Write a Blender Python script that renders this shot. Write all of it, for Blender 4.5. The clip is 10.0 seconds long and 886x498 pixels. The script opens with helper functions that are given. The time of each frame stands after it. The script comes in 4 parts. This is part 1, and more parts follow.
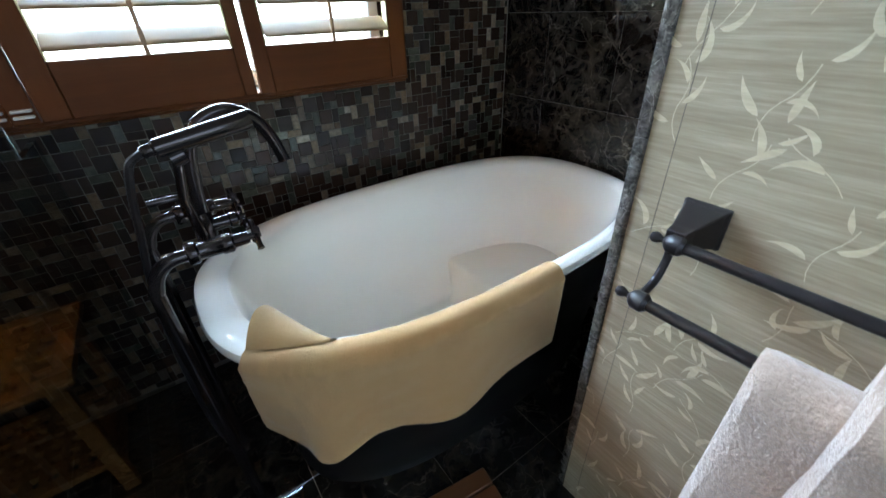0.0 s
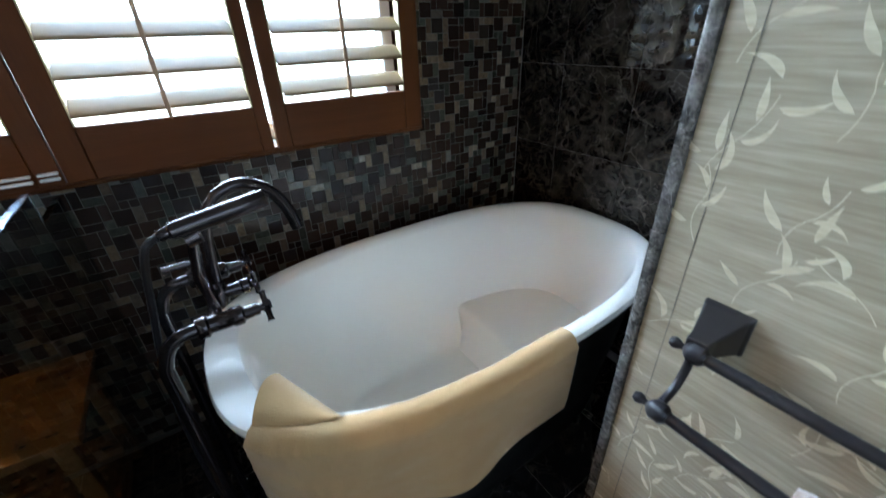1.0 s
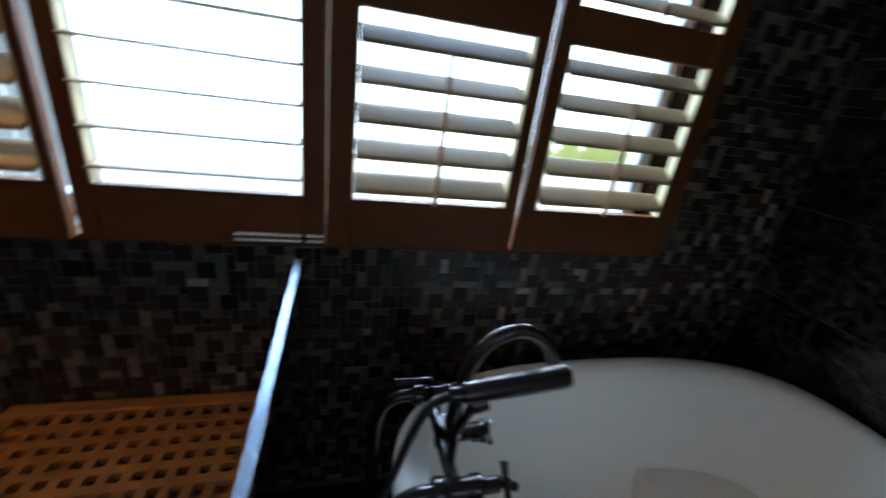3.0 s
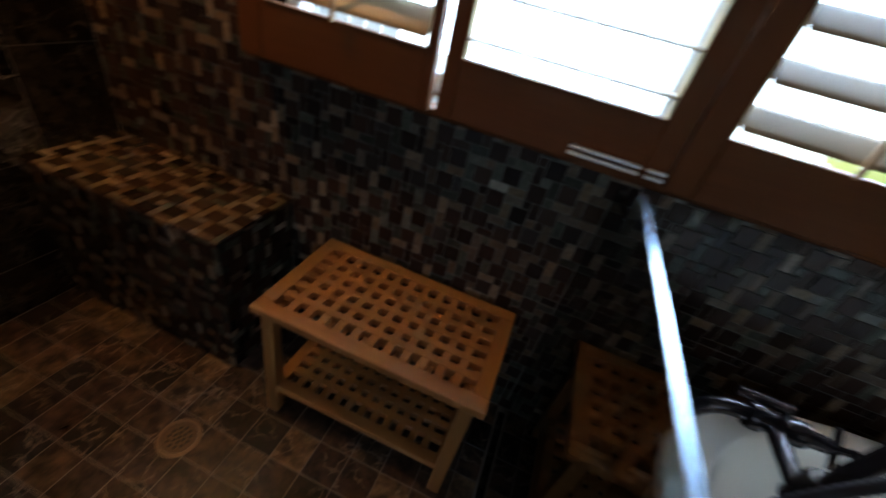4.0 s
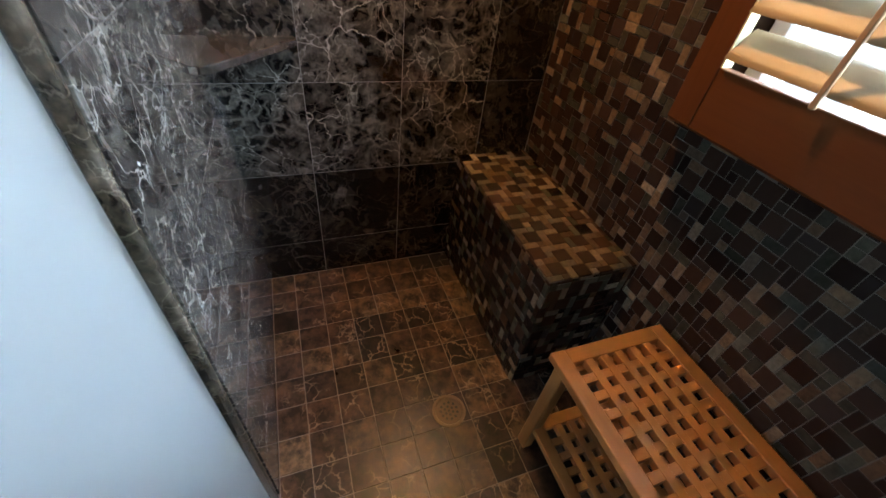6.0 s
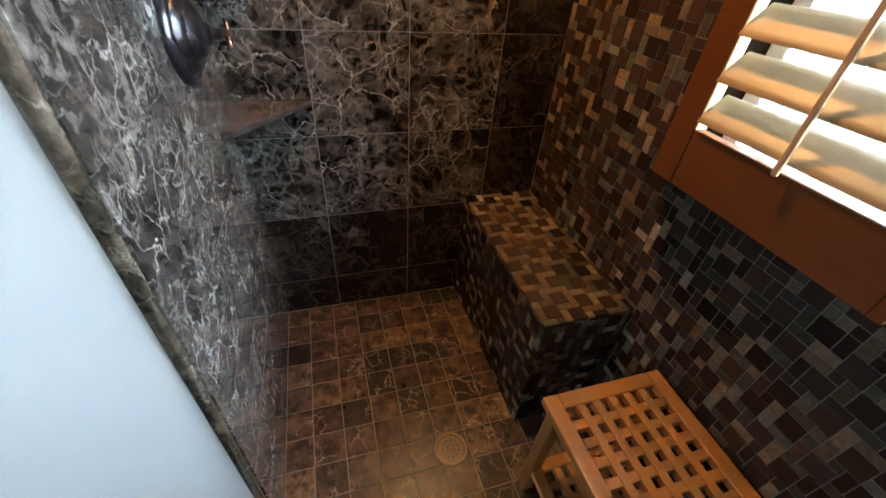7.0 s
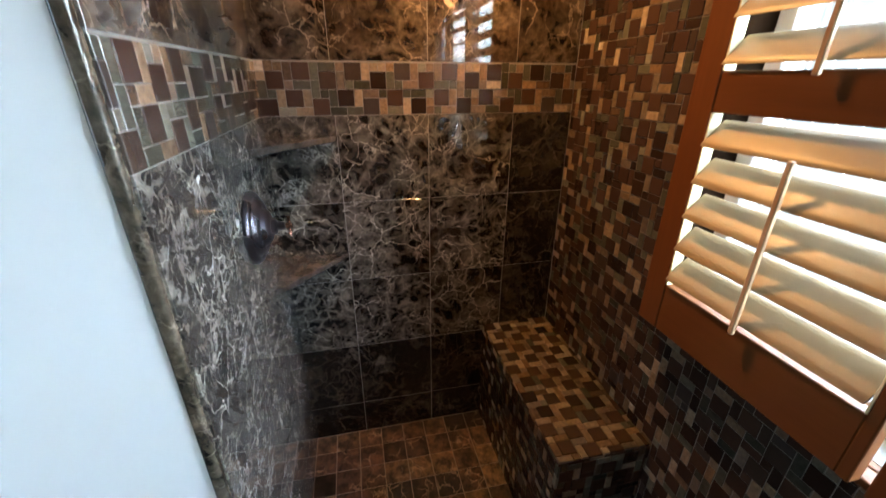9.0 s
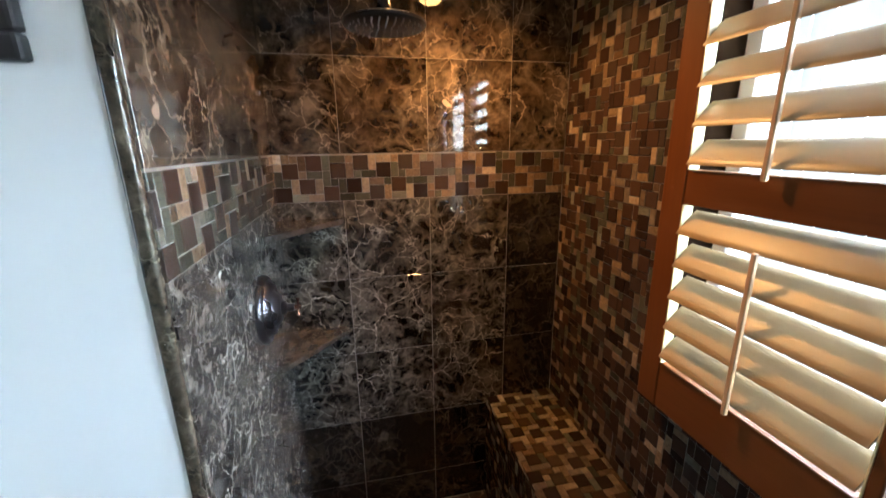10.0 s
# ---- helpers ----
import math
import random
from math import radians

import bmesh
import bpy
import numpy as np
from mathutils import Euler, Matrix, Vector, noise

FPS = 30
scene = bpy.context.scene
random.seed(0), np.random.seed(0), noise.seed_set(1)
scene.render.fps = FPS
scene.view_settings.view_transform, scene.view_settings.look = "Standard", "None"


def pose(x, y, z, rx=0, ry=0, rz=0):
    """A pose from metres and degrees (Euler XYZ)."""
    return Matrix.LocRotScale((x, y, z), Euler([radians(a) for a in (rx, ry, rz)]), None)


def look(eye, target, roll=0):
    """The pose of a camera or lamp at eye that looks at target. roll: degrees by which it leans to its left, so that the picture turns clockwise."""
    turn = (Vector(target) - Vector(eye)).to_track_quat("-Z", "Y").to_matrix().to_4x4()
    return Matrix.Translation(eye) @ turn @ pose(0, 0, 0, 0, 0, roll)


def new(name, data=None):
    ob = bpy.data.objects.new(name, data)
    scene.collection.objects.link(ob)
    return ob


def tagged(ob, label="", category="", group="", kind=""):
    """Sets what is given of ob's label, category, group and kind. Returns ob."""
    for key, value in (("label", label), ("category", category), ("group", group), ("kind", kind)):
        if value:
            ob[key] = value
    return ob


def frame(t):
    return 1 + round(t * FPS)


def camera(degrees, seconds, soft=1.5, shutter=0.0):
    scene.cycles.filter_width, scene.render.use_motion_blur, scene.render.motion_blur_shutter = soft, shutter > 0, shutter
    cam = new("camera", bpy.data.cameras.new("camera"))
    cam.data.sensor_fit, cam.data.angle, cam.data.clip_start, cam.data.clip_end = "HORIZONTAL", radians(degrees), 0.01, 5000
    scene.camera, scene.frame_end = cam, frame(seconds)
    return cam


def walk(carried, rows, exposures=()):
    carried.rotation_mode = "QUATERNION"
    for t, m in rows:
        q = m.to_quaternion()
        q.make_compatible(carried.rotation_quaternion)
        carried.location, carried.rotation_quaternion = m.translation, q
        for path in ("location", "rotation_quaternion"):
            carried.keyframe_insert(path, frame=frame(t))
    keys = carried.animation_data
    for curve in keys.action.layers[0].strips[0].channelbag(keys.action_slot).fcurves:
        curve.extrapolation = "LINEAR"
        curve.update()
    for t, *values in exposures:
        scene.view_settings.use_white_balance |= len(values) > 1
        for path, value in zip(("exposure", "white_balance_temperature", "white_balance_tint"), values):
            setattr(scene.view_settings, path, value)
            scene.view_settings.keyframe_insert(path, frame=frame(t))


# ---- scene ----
cam = camera(97.1, 10.0, shutter=0.5)
PATH = [
    (0, (1.808, -1.345, 1.111), (2.777, 0.053, 0.059), -2.0),
    (0.5, (1.835, -1.32, 1.147), (2.793, 0.102, 0.118), -2.0),
    (1, (1.845, -1.296, 1.198), (2.796, 0.173, 0.23), -1.9),
    (1.5, (1.858, -1.255, 1.264), (2.8, 0.275, 0.386), -1.7),
    (2, (1.839, -1.187, 1.306), (2.769, 0.403, 0.529), -1.2),
    (2.2, (1.819, -1.157, 1.328), (2.722, 0.466, 0.585), -0.6),
    (3.3, (1.549, -0.922, 1.255), (1.802, 0.889, 0.445), 11.2),
    (3.5, (1.502, -0.908, 1.209), (1.568, 0.883, 0.32), 12.8),
    (3.7, (1.458, -0.9, 1.2), (1.351, 0.815, 0.186), 13.8),
    (4, (1.384, -0.891, 1.17), (1.04, 0.712, 0.025), 14.6),
    (4.5, (1.279, -0.896, 1.119), (0.569, 0.45, -0.178), 15.9),
    (5, (1.226, -0.884, 1.138), (0.158, 0.08, -0.252), 11.9),
    (5.5, (1.232, -0.885, 1.174), (-0.038, -0.154, -0.187), 9.4),
    (7, (1.272, -0.804, 1.304), (-0.212, -0.294, 0.064), 4.7),
    (7.5, (1.282, -0.792, 1.348), (-0.286, -0.322, 0.198), 2.9),
    (8, (1.303, -0.789, 1.394), (-0.333, -0.346, 0.331), 1.8),
    (8.5, (1.33, -0.79, 1.439), (-0.385, -0.367, 0.502), 0.9),
    (9, (1.358, -0.78, 1.483), (-0.429, -0.376, 0.682), 0.2),
    (9.5, (1.385, -0.774, 1.522), (-0.462, -0.374, 0.867), -0.4),
    (10, (1.401, -0.776, 1.555), (-0.489, -0.373, 1.041), -0.8),
]
EXPOSURES = [(0, 0.2, 6300, 10), (1.0, 0.08, 6050, 10), (2.0, 0.0, 5750, 10), (3.3, -1.42, 5950, 10), (3.7, -1.28, 5950, 10), (4.5, 0.15, 6500, 10), (5.5, 0.28, 6050, 10), (7.0, 0.55, 6500, 10), (10.0, 0.42, 6350, 10)]
walk(cam, [(t, look(eye, target, roll)) for t, eye, target, roll in PATH], EXPOSURES)

# ---- world, sun, large lights ----
world = bpy.data.worlds.new("sky")
scene.world = world
world.use_nodes = True
wn = world.node_tree.nodes
sky = wn.new("ShaderNodeTexSky")
sky.sky_type = "NISHITA"
sky.sun_disc = False
sky.sun_elevation = radians(55)
sky.sun_rotation = radians(150)
wn["Background"].inputs["Strength"].default_value = 0.15
world.node_tree.links.new(sky.outputs[0], wn["Background"].inputs["Color"])


def lamp(name, kind, energy, colour, m, size=0.1, size_y=None, shape="DISK", spread=180):
    d = bpy.data.lights.new(name, kind)
    d.energy, d.color = energy, colour
    if kind == "AREA":
        d.shape, d.size = shape, size
        d.spread = radians(spread)
        if size_y:
            d.size_y = size_y
    if kind == "SUN":
        d.angle = radians(0.5)
    ob = new(name, d)
    ob.matrix_world = m
    return ob


lamp("sun", "SUN", 4.5, (1.0, 0.95, 0.88), look((6, -2, 8), (0, 0, 0)))
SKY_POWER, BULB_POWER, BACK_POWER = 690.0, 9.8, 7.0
lamp("sky_light", "AREA", SKY_POWER, (0.50, 0.72, 1.0), look((1.59, 1.9, 2.85), (1.59, -0.2, 1.35)), 3.4, 1.4, "RECTANGLE")
lamp("shower_bulb", "AREA", BULB_POWER, (1.0, 0.49, 0.155), look((0.30, -0.45, 2.086), (0.30, -0.4499, 0)), 0.12, spread=140)
# fill daylight added from behind; no source is seen there
lamp("back_fill_light", "AREA", BACK_POWER, (0.56, 0.78, 1.0), look((1.58, -3.02, 1.55), (1.58, 0, 1.3)), 0.9, 1.0, "RECTANGLE")


# ---- materials ----
class Nodes:
    """A node material with one Principled shader."""

    def __init__(self, name, rough=0.5, metal=0.0, colour=(0.8, 0.8, 0.8), spec=0.5):
        self.mat = bpy.data.materials.new(name)
        self.mat.use_nodes = True
        self.tree = self.mat.node_tree
        self.bsdf = self.tree.nodes["Principled BSDF"]
        self.set("Roughness", rough)
        self.set("Metallic", metal)
        self.set("Specular IOR Level", spec)
        self.set("Base Color", (*colour, 1))

    def set(self, socket, value):
        self.bsdf.inputs[socket].default_value = value

    def node(self, kind, **inputs):
        n = self.tree.nodes.new(kind)
        for key, value in inputs.items():
            key = key.replace("_", " ")
            if hasattr(value, "is_output"):
                self.tree.links.new(value, n.inputs[key])
            else:
                n.inputs[key].default_value = value
        return n

    def link(self, a, b):
        self.tree.links.new(a, b)

    def math(self, op, a, b=0.0, c=0.0):
        n = self.tree.nodes.new("ShaderNodeMath")
        n.operation = op
        for i, v in enumerate((a, b, c)):
            if hasattr(v, "is_output"):
                self.link(v, n.inputs[i])
            else:
                n.inputs[i].default_value = v
        return n.outputs[0]

    def vmath(self, op, a, b):
        n = self.tree.nodes.new("ShaderNodeVectorMath")
        n.operation = op
        for i, v in enumerate((a, b)):
            if hasattr(v, "is_output"):
                self.link(v, n.inputs[i])
            else:
                n.inputs[i].default_value = v
        return n.outputs[0]

    def coords(self):
        return self.tree.nodes.new("ShaderNodeTexCoord").outputs["Object"]

    def rand(self):
        a = self.tree.nodes.new("ShaderNodeObjectInfo").outputs["Random"]
        b = self.tree.nodes.new("ShaderNodeNewGeometry").outputs["Random Per Island"]
        return self.math("FRACT", self.math("ADD", a, b))

    def shifted(self, stretch=(1, 1, 1)):
        """Object coordinates, moved by the piece's own random number."""
        r = self.rand()
        c = self.tree.nodes.new("ShaderNodeCombineXYZ")
        self.link(self.math("MULTIPLY", r, 37.0), c.inputs[0])
        self.link(self.math("MULTIPLY", r, 91.0), c.inputs[1])
        self.link(self.math("MULTIPLY", r, 53.0), c.inputs[2])
        return self.vmath("ADD", self.vmath("MULTIPLY", self.coords(), stretch), c.outputs[0])

    def noise(self, vec, scale, detail=4.0, rough=0.55, distortion=0.0):
        n = self.node("ShaderNodeTexNoise", Scale=scale, Detail=detail, Roughness=rough, Distortion=distortion)
        self.link(vec, n.inputs["Vector"])
        return n

    def ramp(self, fac, stops):
        n = self.tree.nodes.new("ShaderNodeValToRGB")
        e = n.color_ramp.elements
        while len(e) < len(stops):
            e.new(0.5)
        for el, (p, c) in zip(e, stops):
            el.position = p
            el.color = (*c, 1) if len(c) == 3 else c
        self.link(fac, n.inputs[0])
        return n.outputs[0]

    def mix(self, fac, a, b, blend="MIX"):
        n = self.tree.nodes.new("ShaderNodeMix")
        n.data_type, n.blend_type = "RGBA", blend
        for sock, v in ((n.inputs[0], fac), (n.inputs[6], a), (n.inputs[7], b)):
            if hasattr(v, "is_output"):
                self.link(v, sock)
            else:
                sock.default_value = (*v, 1) if isinstance(v, tuple) else v
        return n.outputs[2]

    def bump(self, height, strength=0.2, distance=0.002):
        n = self.node("ShaderNodeBump", Strength=strength, Distance=distance)
        self.link(height, n.inputs["Height"])
        self.link(n.outputs[0], self.bsdf.inputs["Normal"])

    def colour(self, out):
        self.link(out, self.bsdf.inputs["Base Color"])

    def rough(self, out):
        self.link(out, self.bsdf.inputs["Roughness"])


def emperador(name, base, vein, rough, shift=True, stretch=(1, 1, 1), amount=1.0, cloud=1.0):
    """Dark brown marble: rounded dark clasts in a paler broken web, thin bright calcite threads, a few white flecks."""
    n = Nodes(name, rough)
    p = n.shifted(stretch) if shift else n.vmath("MULTIPLY", n.coords(), stretch)

    def swing(scale, detail, by):
        c = n.vmath("SUBTRACT", n.noise(p, scale, detail, 0.6).outputs["Color"], (0.5, 0.5, 0.5))
        return n.vmath("MULTIPLY", c, (by, by, by))

    soft = n.vmath("ADD", n.vmath("ADD", p, swing(4.0, 2.0, 0.16)), swing(17.0, 4.0, 0.060))
    torn = n.vmath("ADD", soft, swing(45.0, 5.0, 0.022))

    def web(vec, scale, lo, hi):
        v = n.tree.nodes.new("ShaderNodeTexVoronoi")
        v.feature = "DISTANCE_TO_EDGE"
        v.inputs["Scale"].default_value = scale
        n.link(vec, v.inputs["Vector"])
        return n.ramp(v.outputs["Distance"], [(lo, (1, 1, 1)), (hi, (0, 0, 0))])

    def gate(scale, lo, hi, detail=3.0):
        return n.ramp(n.noise(p, scale, detail, 0.6).outputs["Fac"], [(lo, (0, 0, 0)), (hi, (1, 1, 1))])

    plenty = gate(4.2, 0.40, 0.60)
    crumble = gate(38.0, 0.30, 0.56, 5.0)
    wide = n.math("MULTIPLY", n.math("MULTIPLY", web(torn, 13.0, 0.0, 0.15), gate(7.0, 0.38, 0.60)), crumble)
    small = n.math("MULTIPLY", n.math("MULTIPLY", web(torn, 29.0, 0.0, 0.20), plenty), crumble)
    thread = n.math("MULTIPLY", web(torn, 8.5, 0.0, 0.016), gate(5.0, 0.46, 0.58))
    hair = n.math("MULTIPLY", web(torn, 21.0, 0.0, 0.030), gate(9.0, 0.45, 0.60))
    patch = n.math("MULTIPLY", gate(9.0, 0.56, 0.68, 6.0), 0.32 * cloud)
    matrix = n.math("MAXIMUM", n.math("MAXIMUM", n.math("MULTIPLY", wide, 0.46), n.math("MULTIPLY", small, 0.36)), patch)
    bright = n.math("MAXIMUM", n.math("MULTIPLY", thread, 0.70), n.math("MULTIPLY", hair, 0.52))
    ground = n.ramp(n.noise(p, 13.0, 7.0, 0.72).outputs["Fac"], [(0.42, base[0]), (0.55, base[1]), (0.72, base[2])])
    col = n.mix(n.math("MULTIPLY", matrix, amount), ground, tuple(c * f for c, f in zip(vein, (0.62, 0.60, 0.57))))
    col = n.mix(n.math("MULTIPLY", bright, amount), col, vein)
    fleck = n.math("MULTIPLY", gate(10.0, 0.735, 0.745, 2.0), 0.8 * min(1.0, amount * amount))
    n.colour(n.mix(fleck, col, tuple(min(1, c * 1.5) for c in vein)))
    n.rough(n.math("MULTIPLY_ADD", n.noise(p, 9.0, 3.0).outputs["Fac"], 0.03, rough))
    return n.mat


M_MARBLE = emperador("dark_marble", ((0.005, 0.004, 0.0032), (0.013, 0.0098, 0.0075), (0.050, 0.039, 0.030)), (0.50, 0.45, 0.38), 0.008, True, (0.85, 0.85, 0.85))
# lit copy of the wall marble; glancing daylight put into paler veins and ground
M_MARBLE_SIDE = emperador("lit_streaked_marble", ((0.008, 0.0068, 0.0058), (0.020, 0.016, 0.013), (0.070, 0.057, 0.047)), (0.54, 0.50, 0.44), 0.008, True, (1.45, 1.45, 0.80), 1.1, 1.3)
# upper rows: the lamp's orange light put into a browner copy of the stone
M_MARBLE_WARMED = emperador("lamp_warmed_marble", ((0.008, 0.005, 0.0035), (0.024, 0.015, 0.010), (0.085, 0.058, 0.037)), (0.46, 0.37, 0.28), 0.008, True, (0.68, 0.68, 0.68), 0.85, 1.8)
# darker, less veined copy of the wall marble, also laid on the room floor
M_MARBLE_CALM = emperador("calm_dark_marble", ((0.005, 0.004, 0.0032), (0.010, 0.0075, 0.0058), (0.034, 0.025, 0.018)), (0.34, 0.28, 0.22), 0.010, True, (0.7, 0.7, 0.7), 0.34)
# shaded copy of the wall marble; dim east light put into its colour
M_MARBLE_EAST = emperador("shaded_east_marble", ((0.006, 0.0048, 0.004), (0.014, 0.0105, 0.008), (0.046, 0.034, 0.025)), (0.38, 0.32, 0.26), 0.008, True, (0.8, 0.8, 0.8), 0.46, 1.3)
M_MARBLE_PALE = emperador("grey_marble_trim", ((0.030, 0.027, 0.024), (0.10, 0.092, 0.083), (0.24, 0.22, 0.20)), (0.58, 0.55, 0.50), 0.05, False, (3.0, 3.0, 3.0), 0.9)
M_SHELF = emperador("shelf_marble", ((0.024, 0.019, 0.016), (0.050, 0.041, 0.035), (0.085, 0.070, 0.060)), (0.34, 0.30, 0.26), 0.03, True, (1.2, 1.2, 1.2), 0.3)
M_MARBLE_TRIM = emperador("marble_trim", ((0.012, 0.009, 0.006), (0.045, 0.033, 0.022), (0.16, 0.125, 0.09)), (0.40, 0.34, 0.26), 0.05, False, (1.3, 1.3, 1.3), 0.6)


def floor_stone():
    n = Nodes("brown_floor_marble", 0.22, 0.0, (0.05, 0.03, 0.02), 0.3)
    p = n.shifted()
    r = n.rand()
    r2 = n.math("FRACT", n.math("MULTIPLY", r, 13.7))
    tone = n.ramp(r2, [(0.0, (0.014, 0.009, 0.007)), (0.16, (0.024, 0.014, 0.010)), (0.22, (0.055, 0.030, 0.021)), (0.5, (0.080, 0.045, 0.031)), (0.74, (0.105, 0.064, 0.038)), (0.86, (0.17, 0.105, 0.058)), (1.0, (0.20, 0.130, 0.075))])
    patch = n.ramp(n.noise(p, 22.0, 5.0, 0.65).outputs["Fac"], [(0.38, (0.14, 0.12, 0.11)), (0.52, (0.72, 0.72, 0.72)), (0.66, (1.35, 1.3, 1.25))])
    col = n.mix(1.0, tone, patch, "MULTIPLY")
    w = n.noise(p, 14.0, 4.0, 0.6)
    warp = n.vmath("ADD", p, n.vmath("MULTIPLY", w.outputs["Color"], (0.09, 0.09, 0.09)))
    v = n.tree.nodes.new("ShaderNodeTexVoronoi")
    v.feature = "DISTANCE_TO_EDGE"
    v.inputs["Scale"].default_value = 17.0
    n.link(warp, v.inputs["Vector"])
    vein = n.ramp(v.outputs["Distance"], [(0.0, (1, 1, 1)), (0.05, (0, 0, 0))])
    gate = n.ramp(n.noise(p, 8.0, 2.0).outputs["Fac"], [(0.5, (0, 0, 0)), (0.62, (1, 1, 1))])
    col = n.mix(n.math("MULTIPLY", n.math("MULTIPLY", vein, gate), 0.45), col, (0.45, 0.34, 0.26))
    n.colour(col)
    n.bump(n.noise(p, 45.0, 4.0).outputs["Fac"], 0.15, 0.0012)
    n.rough(n.math("MULTIPLY_ADD", n.noise(p, 18.0, 3.0).outputs["Fac"], 0.26, 0.21))
    return n.mat


M_FLOOR = floor_stone()


def mosaic_dark():
    n = Nodes("dark_glass_mosaic", 0.16, 0.0, (0.02, 0.02, 0.02), 0.18)
    p = n.shifted()
    col = n.ramp(n.rand(), [(0.0, (0.020, 0.012, 0.009)), (0.45, (0.038, 0.021, 0.015)), (0.8, (0.054, 0.030, 0.021)), (1.0, (0.036, 0.027, 0.022))])
    n.colour(n.mix(n.noise(p, 60.0, 3.0).outputs["Fac"], col, n.mix(1.0, col, (0.75, 0.7, 0.65), "MULTIPLY")))
    n.bump(n.noise(p, 35.0, 2.0).outputs["Fac"], 0.06, 0.001)
    n.rough(n.math("MULTIPLY_ADD", n.rand(), 0.16, 0.12))
    return n.mat


def mosaic_light():
    n = Nodes("tan_stone_mosaic", 0.3, spec=0.35)
    p = n.shifted()
    r = n.rand()
    col = n.ramp(r, [(0.0, (0.075, 0.047, 0.029)), (0.18, (0.150, 0.093, 0.052)), (0.34, (0.090, 0.066, 0.044)), (0.5, (0.200, 0.132, 0.074)),
                     (0.64, (0.110, 0.083, 0.056)), (0.78, (0.170, 0.112, 0.063)), (0.90, (0.235, 0.165, 0.100)), (0.965, (0.27, 0.20, 0.135)), (1.0, (0.42, 0.36, 0.28))])
    speck = n.ramp(n.noise(p, 90.0, 4.0, 0.7).outputs["Fac"], [(0.3, (0.55, 0.52, 0.5)), (0.62, (1.1, 1.1, 1.1))])
    n.colour(n.mix(1.0, col, speck, "MULTIPLY"))
    n.bump(n.noise(p, 70.0, 3.0).outputs["Fac"], 0.12, 0.001)
    n.rough(n.ramp(n.math("FRACT", n.math("MULTIPLY", r, 7.3)), [(0.0, (0.12,) * 3), (0.5, (0.38,) * 3), (1.0, (0.22,) * 3)]))
    return n.mat


def mosaic_green():
    n = Nodes("grey_green_glass_mosaic", 0.12, spec=0.35)
    p = n.vmath("MULTIPLY", n.shifted(), (1.0, 6.0, 1.0))
    col = n.ramp(n.rand(), [(0.0, (0.032, 0.030, 0.021)), (0.5, (0.060, 0.058, 0.041)), (0.85, (0.098, 0.094, 0.068)), (1.0, (0.18, 0.17, 0.135))])
    streak = n.ramp(n.noise(p, 60.0, 3.0, 0.7).outputs["Fac"], [(0.35, (0.7, 0.7, 0.7)), (0.65, (1.15, 1.15, 1.15))])
    n.colour(n.mix(1.0, col, streak, "MULTIPLY"))
    n.bump(n.noise(p, 40.0, 2.0).outputs["Fac"], 0.10, 0.001)
    return n.mat


M_MDARK, M_MLIGHT, M_MGREEN = mosaic_dark(), mosaic_light(), mosaic_green()


def plain(name, colour, rough=0.5, metal=0.0, grain=30.0, vary=0.12, bump=0.05, spec=0.5):
    n = Nodes(name, rough, metal, colour, spec)
    p = n.coords()
    f = n.noise(p, grain, 5.0, 0.6).outputs["Fac"]
    g = n.noise(p, grain * 0.12, 3.0).outputs["Fac"]
    lo = tuple(c * (1 - vary) for c in colour)
    hi = tuple(min(1, c * (1 + vary)) for c in colour)
    n.colour(n.mix(n.math("MULTIPLY_ADD", f, 0.5, n.math("MULTIPLY", g, 0.5)), lo, hi))
    n.rough(n.math("MULTIPLY_ADD", g, 0.18, max(0.02, rough - 0.09)))
    if bump:
        n.bump(f, bump, 0.001)
    return n.mat


def wood(name, a, b, rough, axis=0, scale=1.0, spec=0.5):
    n = Nodes(name, rough, 0.0, a, spec)
    st = [18.0, 18.0, 18.0]
    st[axis] = 1.2
    p = n.shifted(tuple(s * scale for s in st))
    f = n.noise(p, 1.6, 6.0, 0.6, 0.8).outputs["Fac"]
    fine = n.noise(p, 9.0, 3.0).outputs["Fac"]
    n.colour(n.mix(n.math("MULTIPLY_ADD", fine, 0.35, n.math("MULTIPLY", f, 0.75)), a, b))
    n.rough(n.math("MULTIPLY_ADD", f, 0.2, rough - 0.1))
    n.bump(fine, 0.08, 0.0008)
    return n.mat


M_SHUT_X = wood("shutter_wood_rail", (0.068, 0.019, 0.004), (0.138, 0.042, 0.009), 0.50, 0, 1.0, 0.14)
M_SHUT_Z = wood("shutter_wood_stile", (0.068, 0.019, 0.004), (0.138, 0.042, 0.009), 0.50, 2, 1.0, 0.14)
# recess darkness held in the colour: near-black wood without gloss
M_LINING = wood("recess_dark_wood", (0.006, 0.003, 0.0015), (0.016, 0.008, 0.004), 0.9, 2, 1.0, 0.0)
M_STOP = plain("cream_stop_strip", (0.66, 0.52, 0.27), 0.55, 0, 20, 0.08, 0.03)
M_LOUVRE = wood("louvre_wood", (0.195, 0.122, 0.056), (0.250, 0.166, 0.084), 0.40, 0)
M_ROD = wood("tilt_rod_wood", (0.30, 0.16, 0.075), (0.44, 0.26, 0.13), 0.36, 2)
M_TEAK_X = wood("teak_long", (0.24, 0.088, 0.020), (0.41, 0.175, 0.048), 0.42, 0)
M_TEAK_Y = wood("teak_cross", (0.24, 0.088, 0.020), (0.41, 0.175, 0.048), 0.42, 1)
M_TEAK_Z = wood("teak_leg", (0.24, 0.088, 0.020), (0.41, 0.175, 0.048), 0.42, 2)
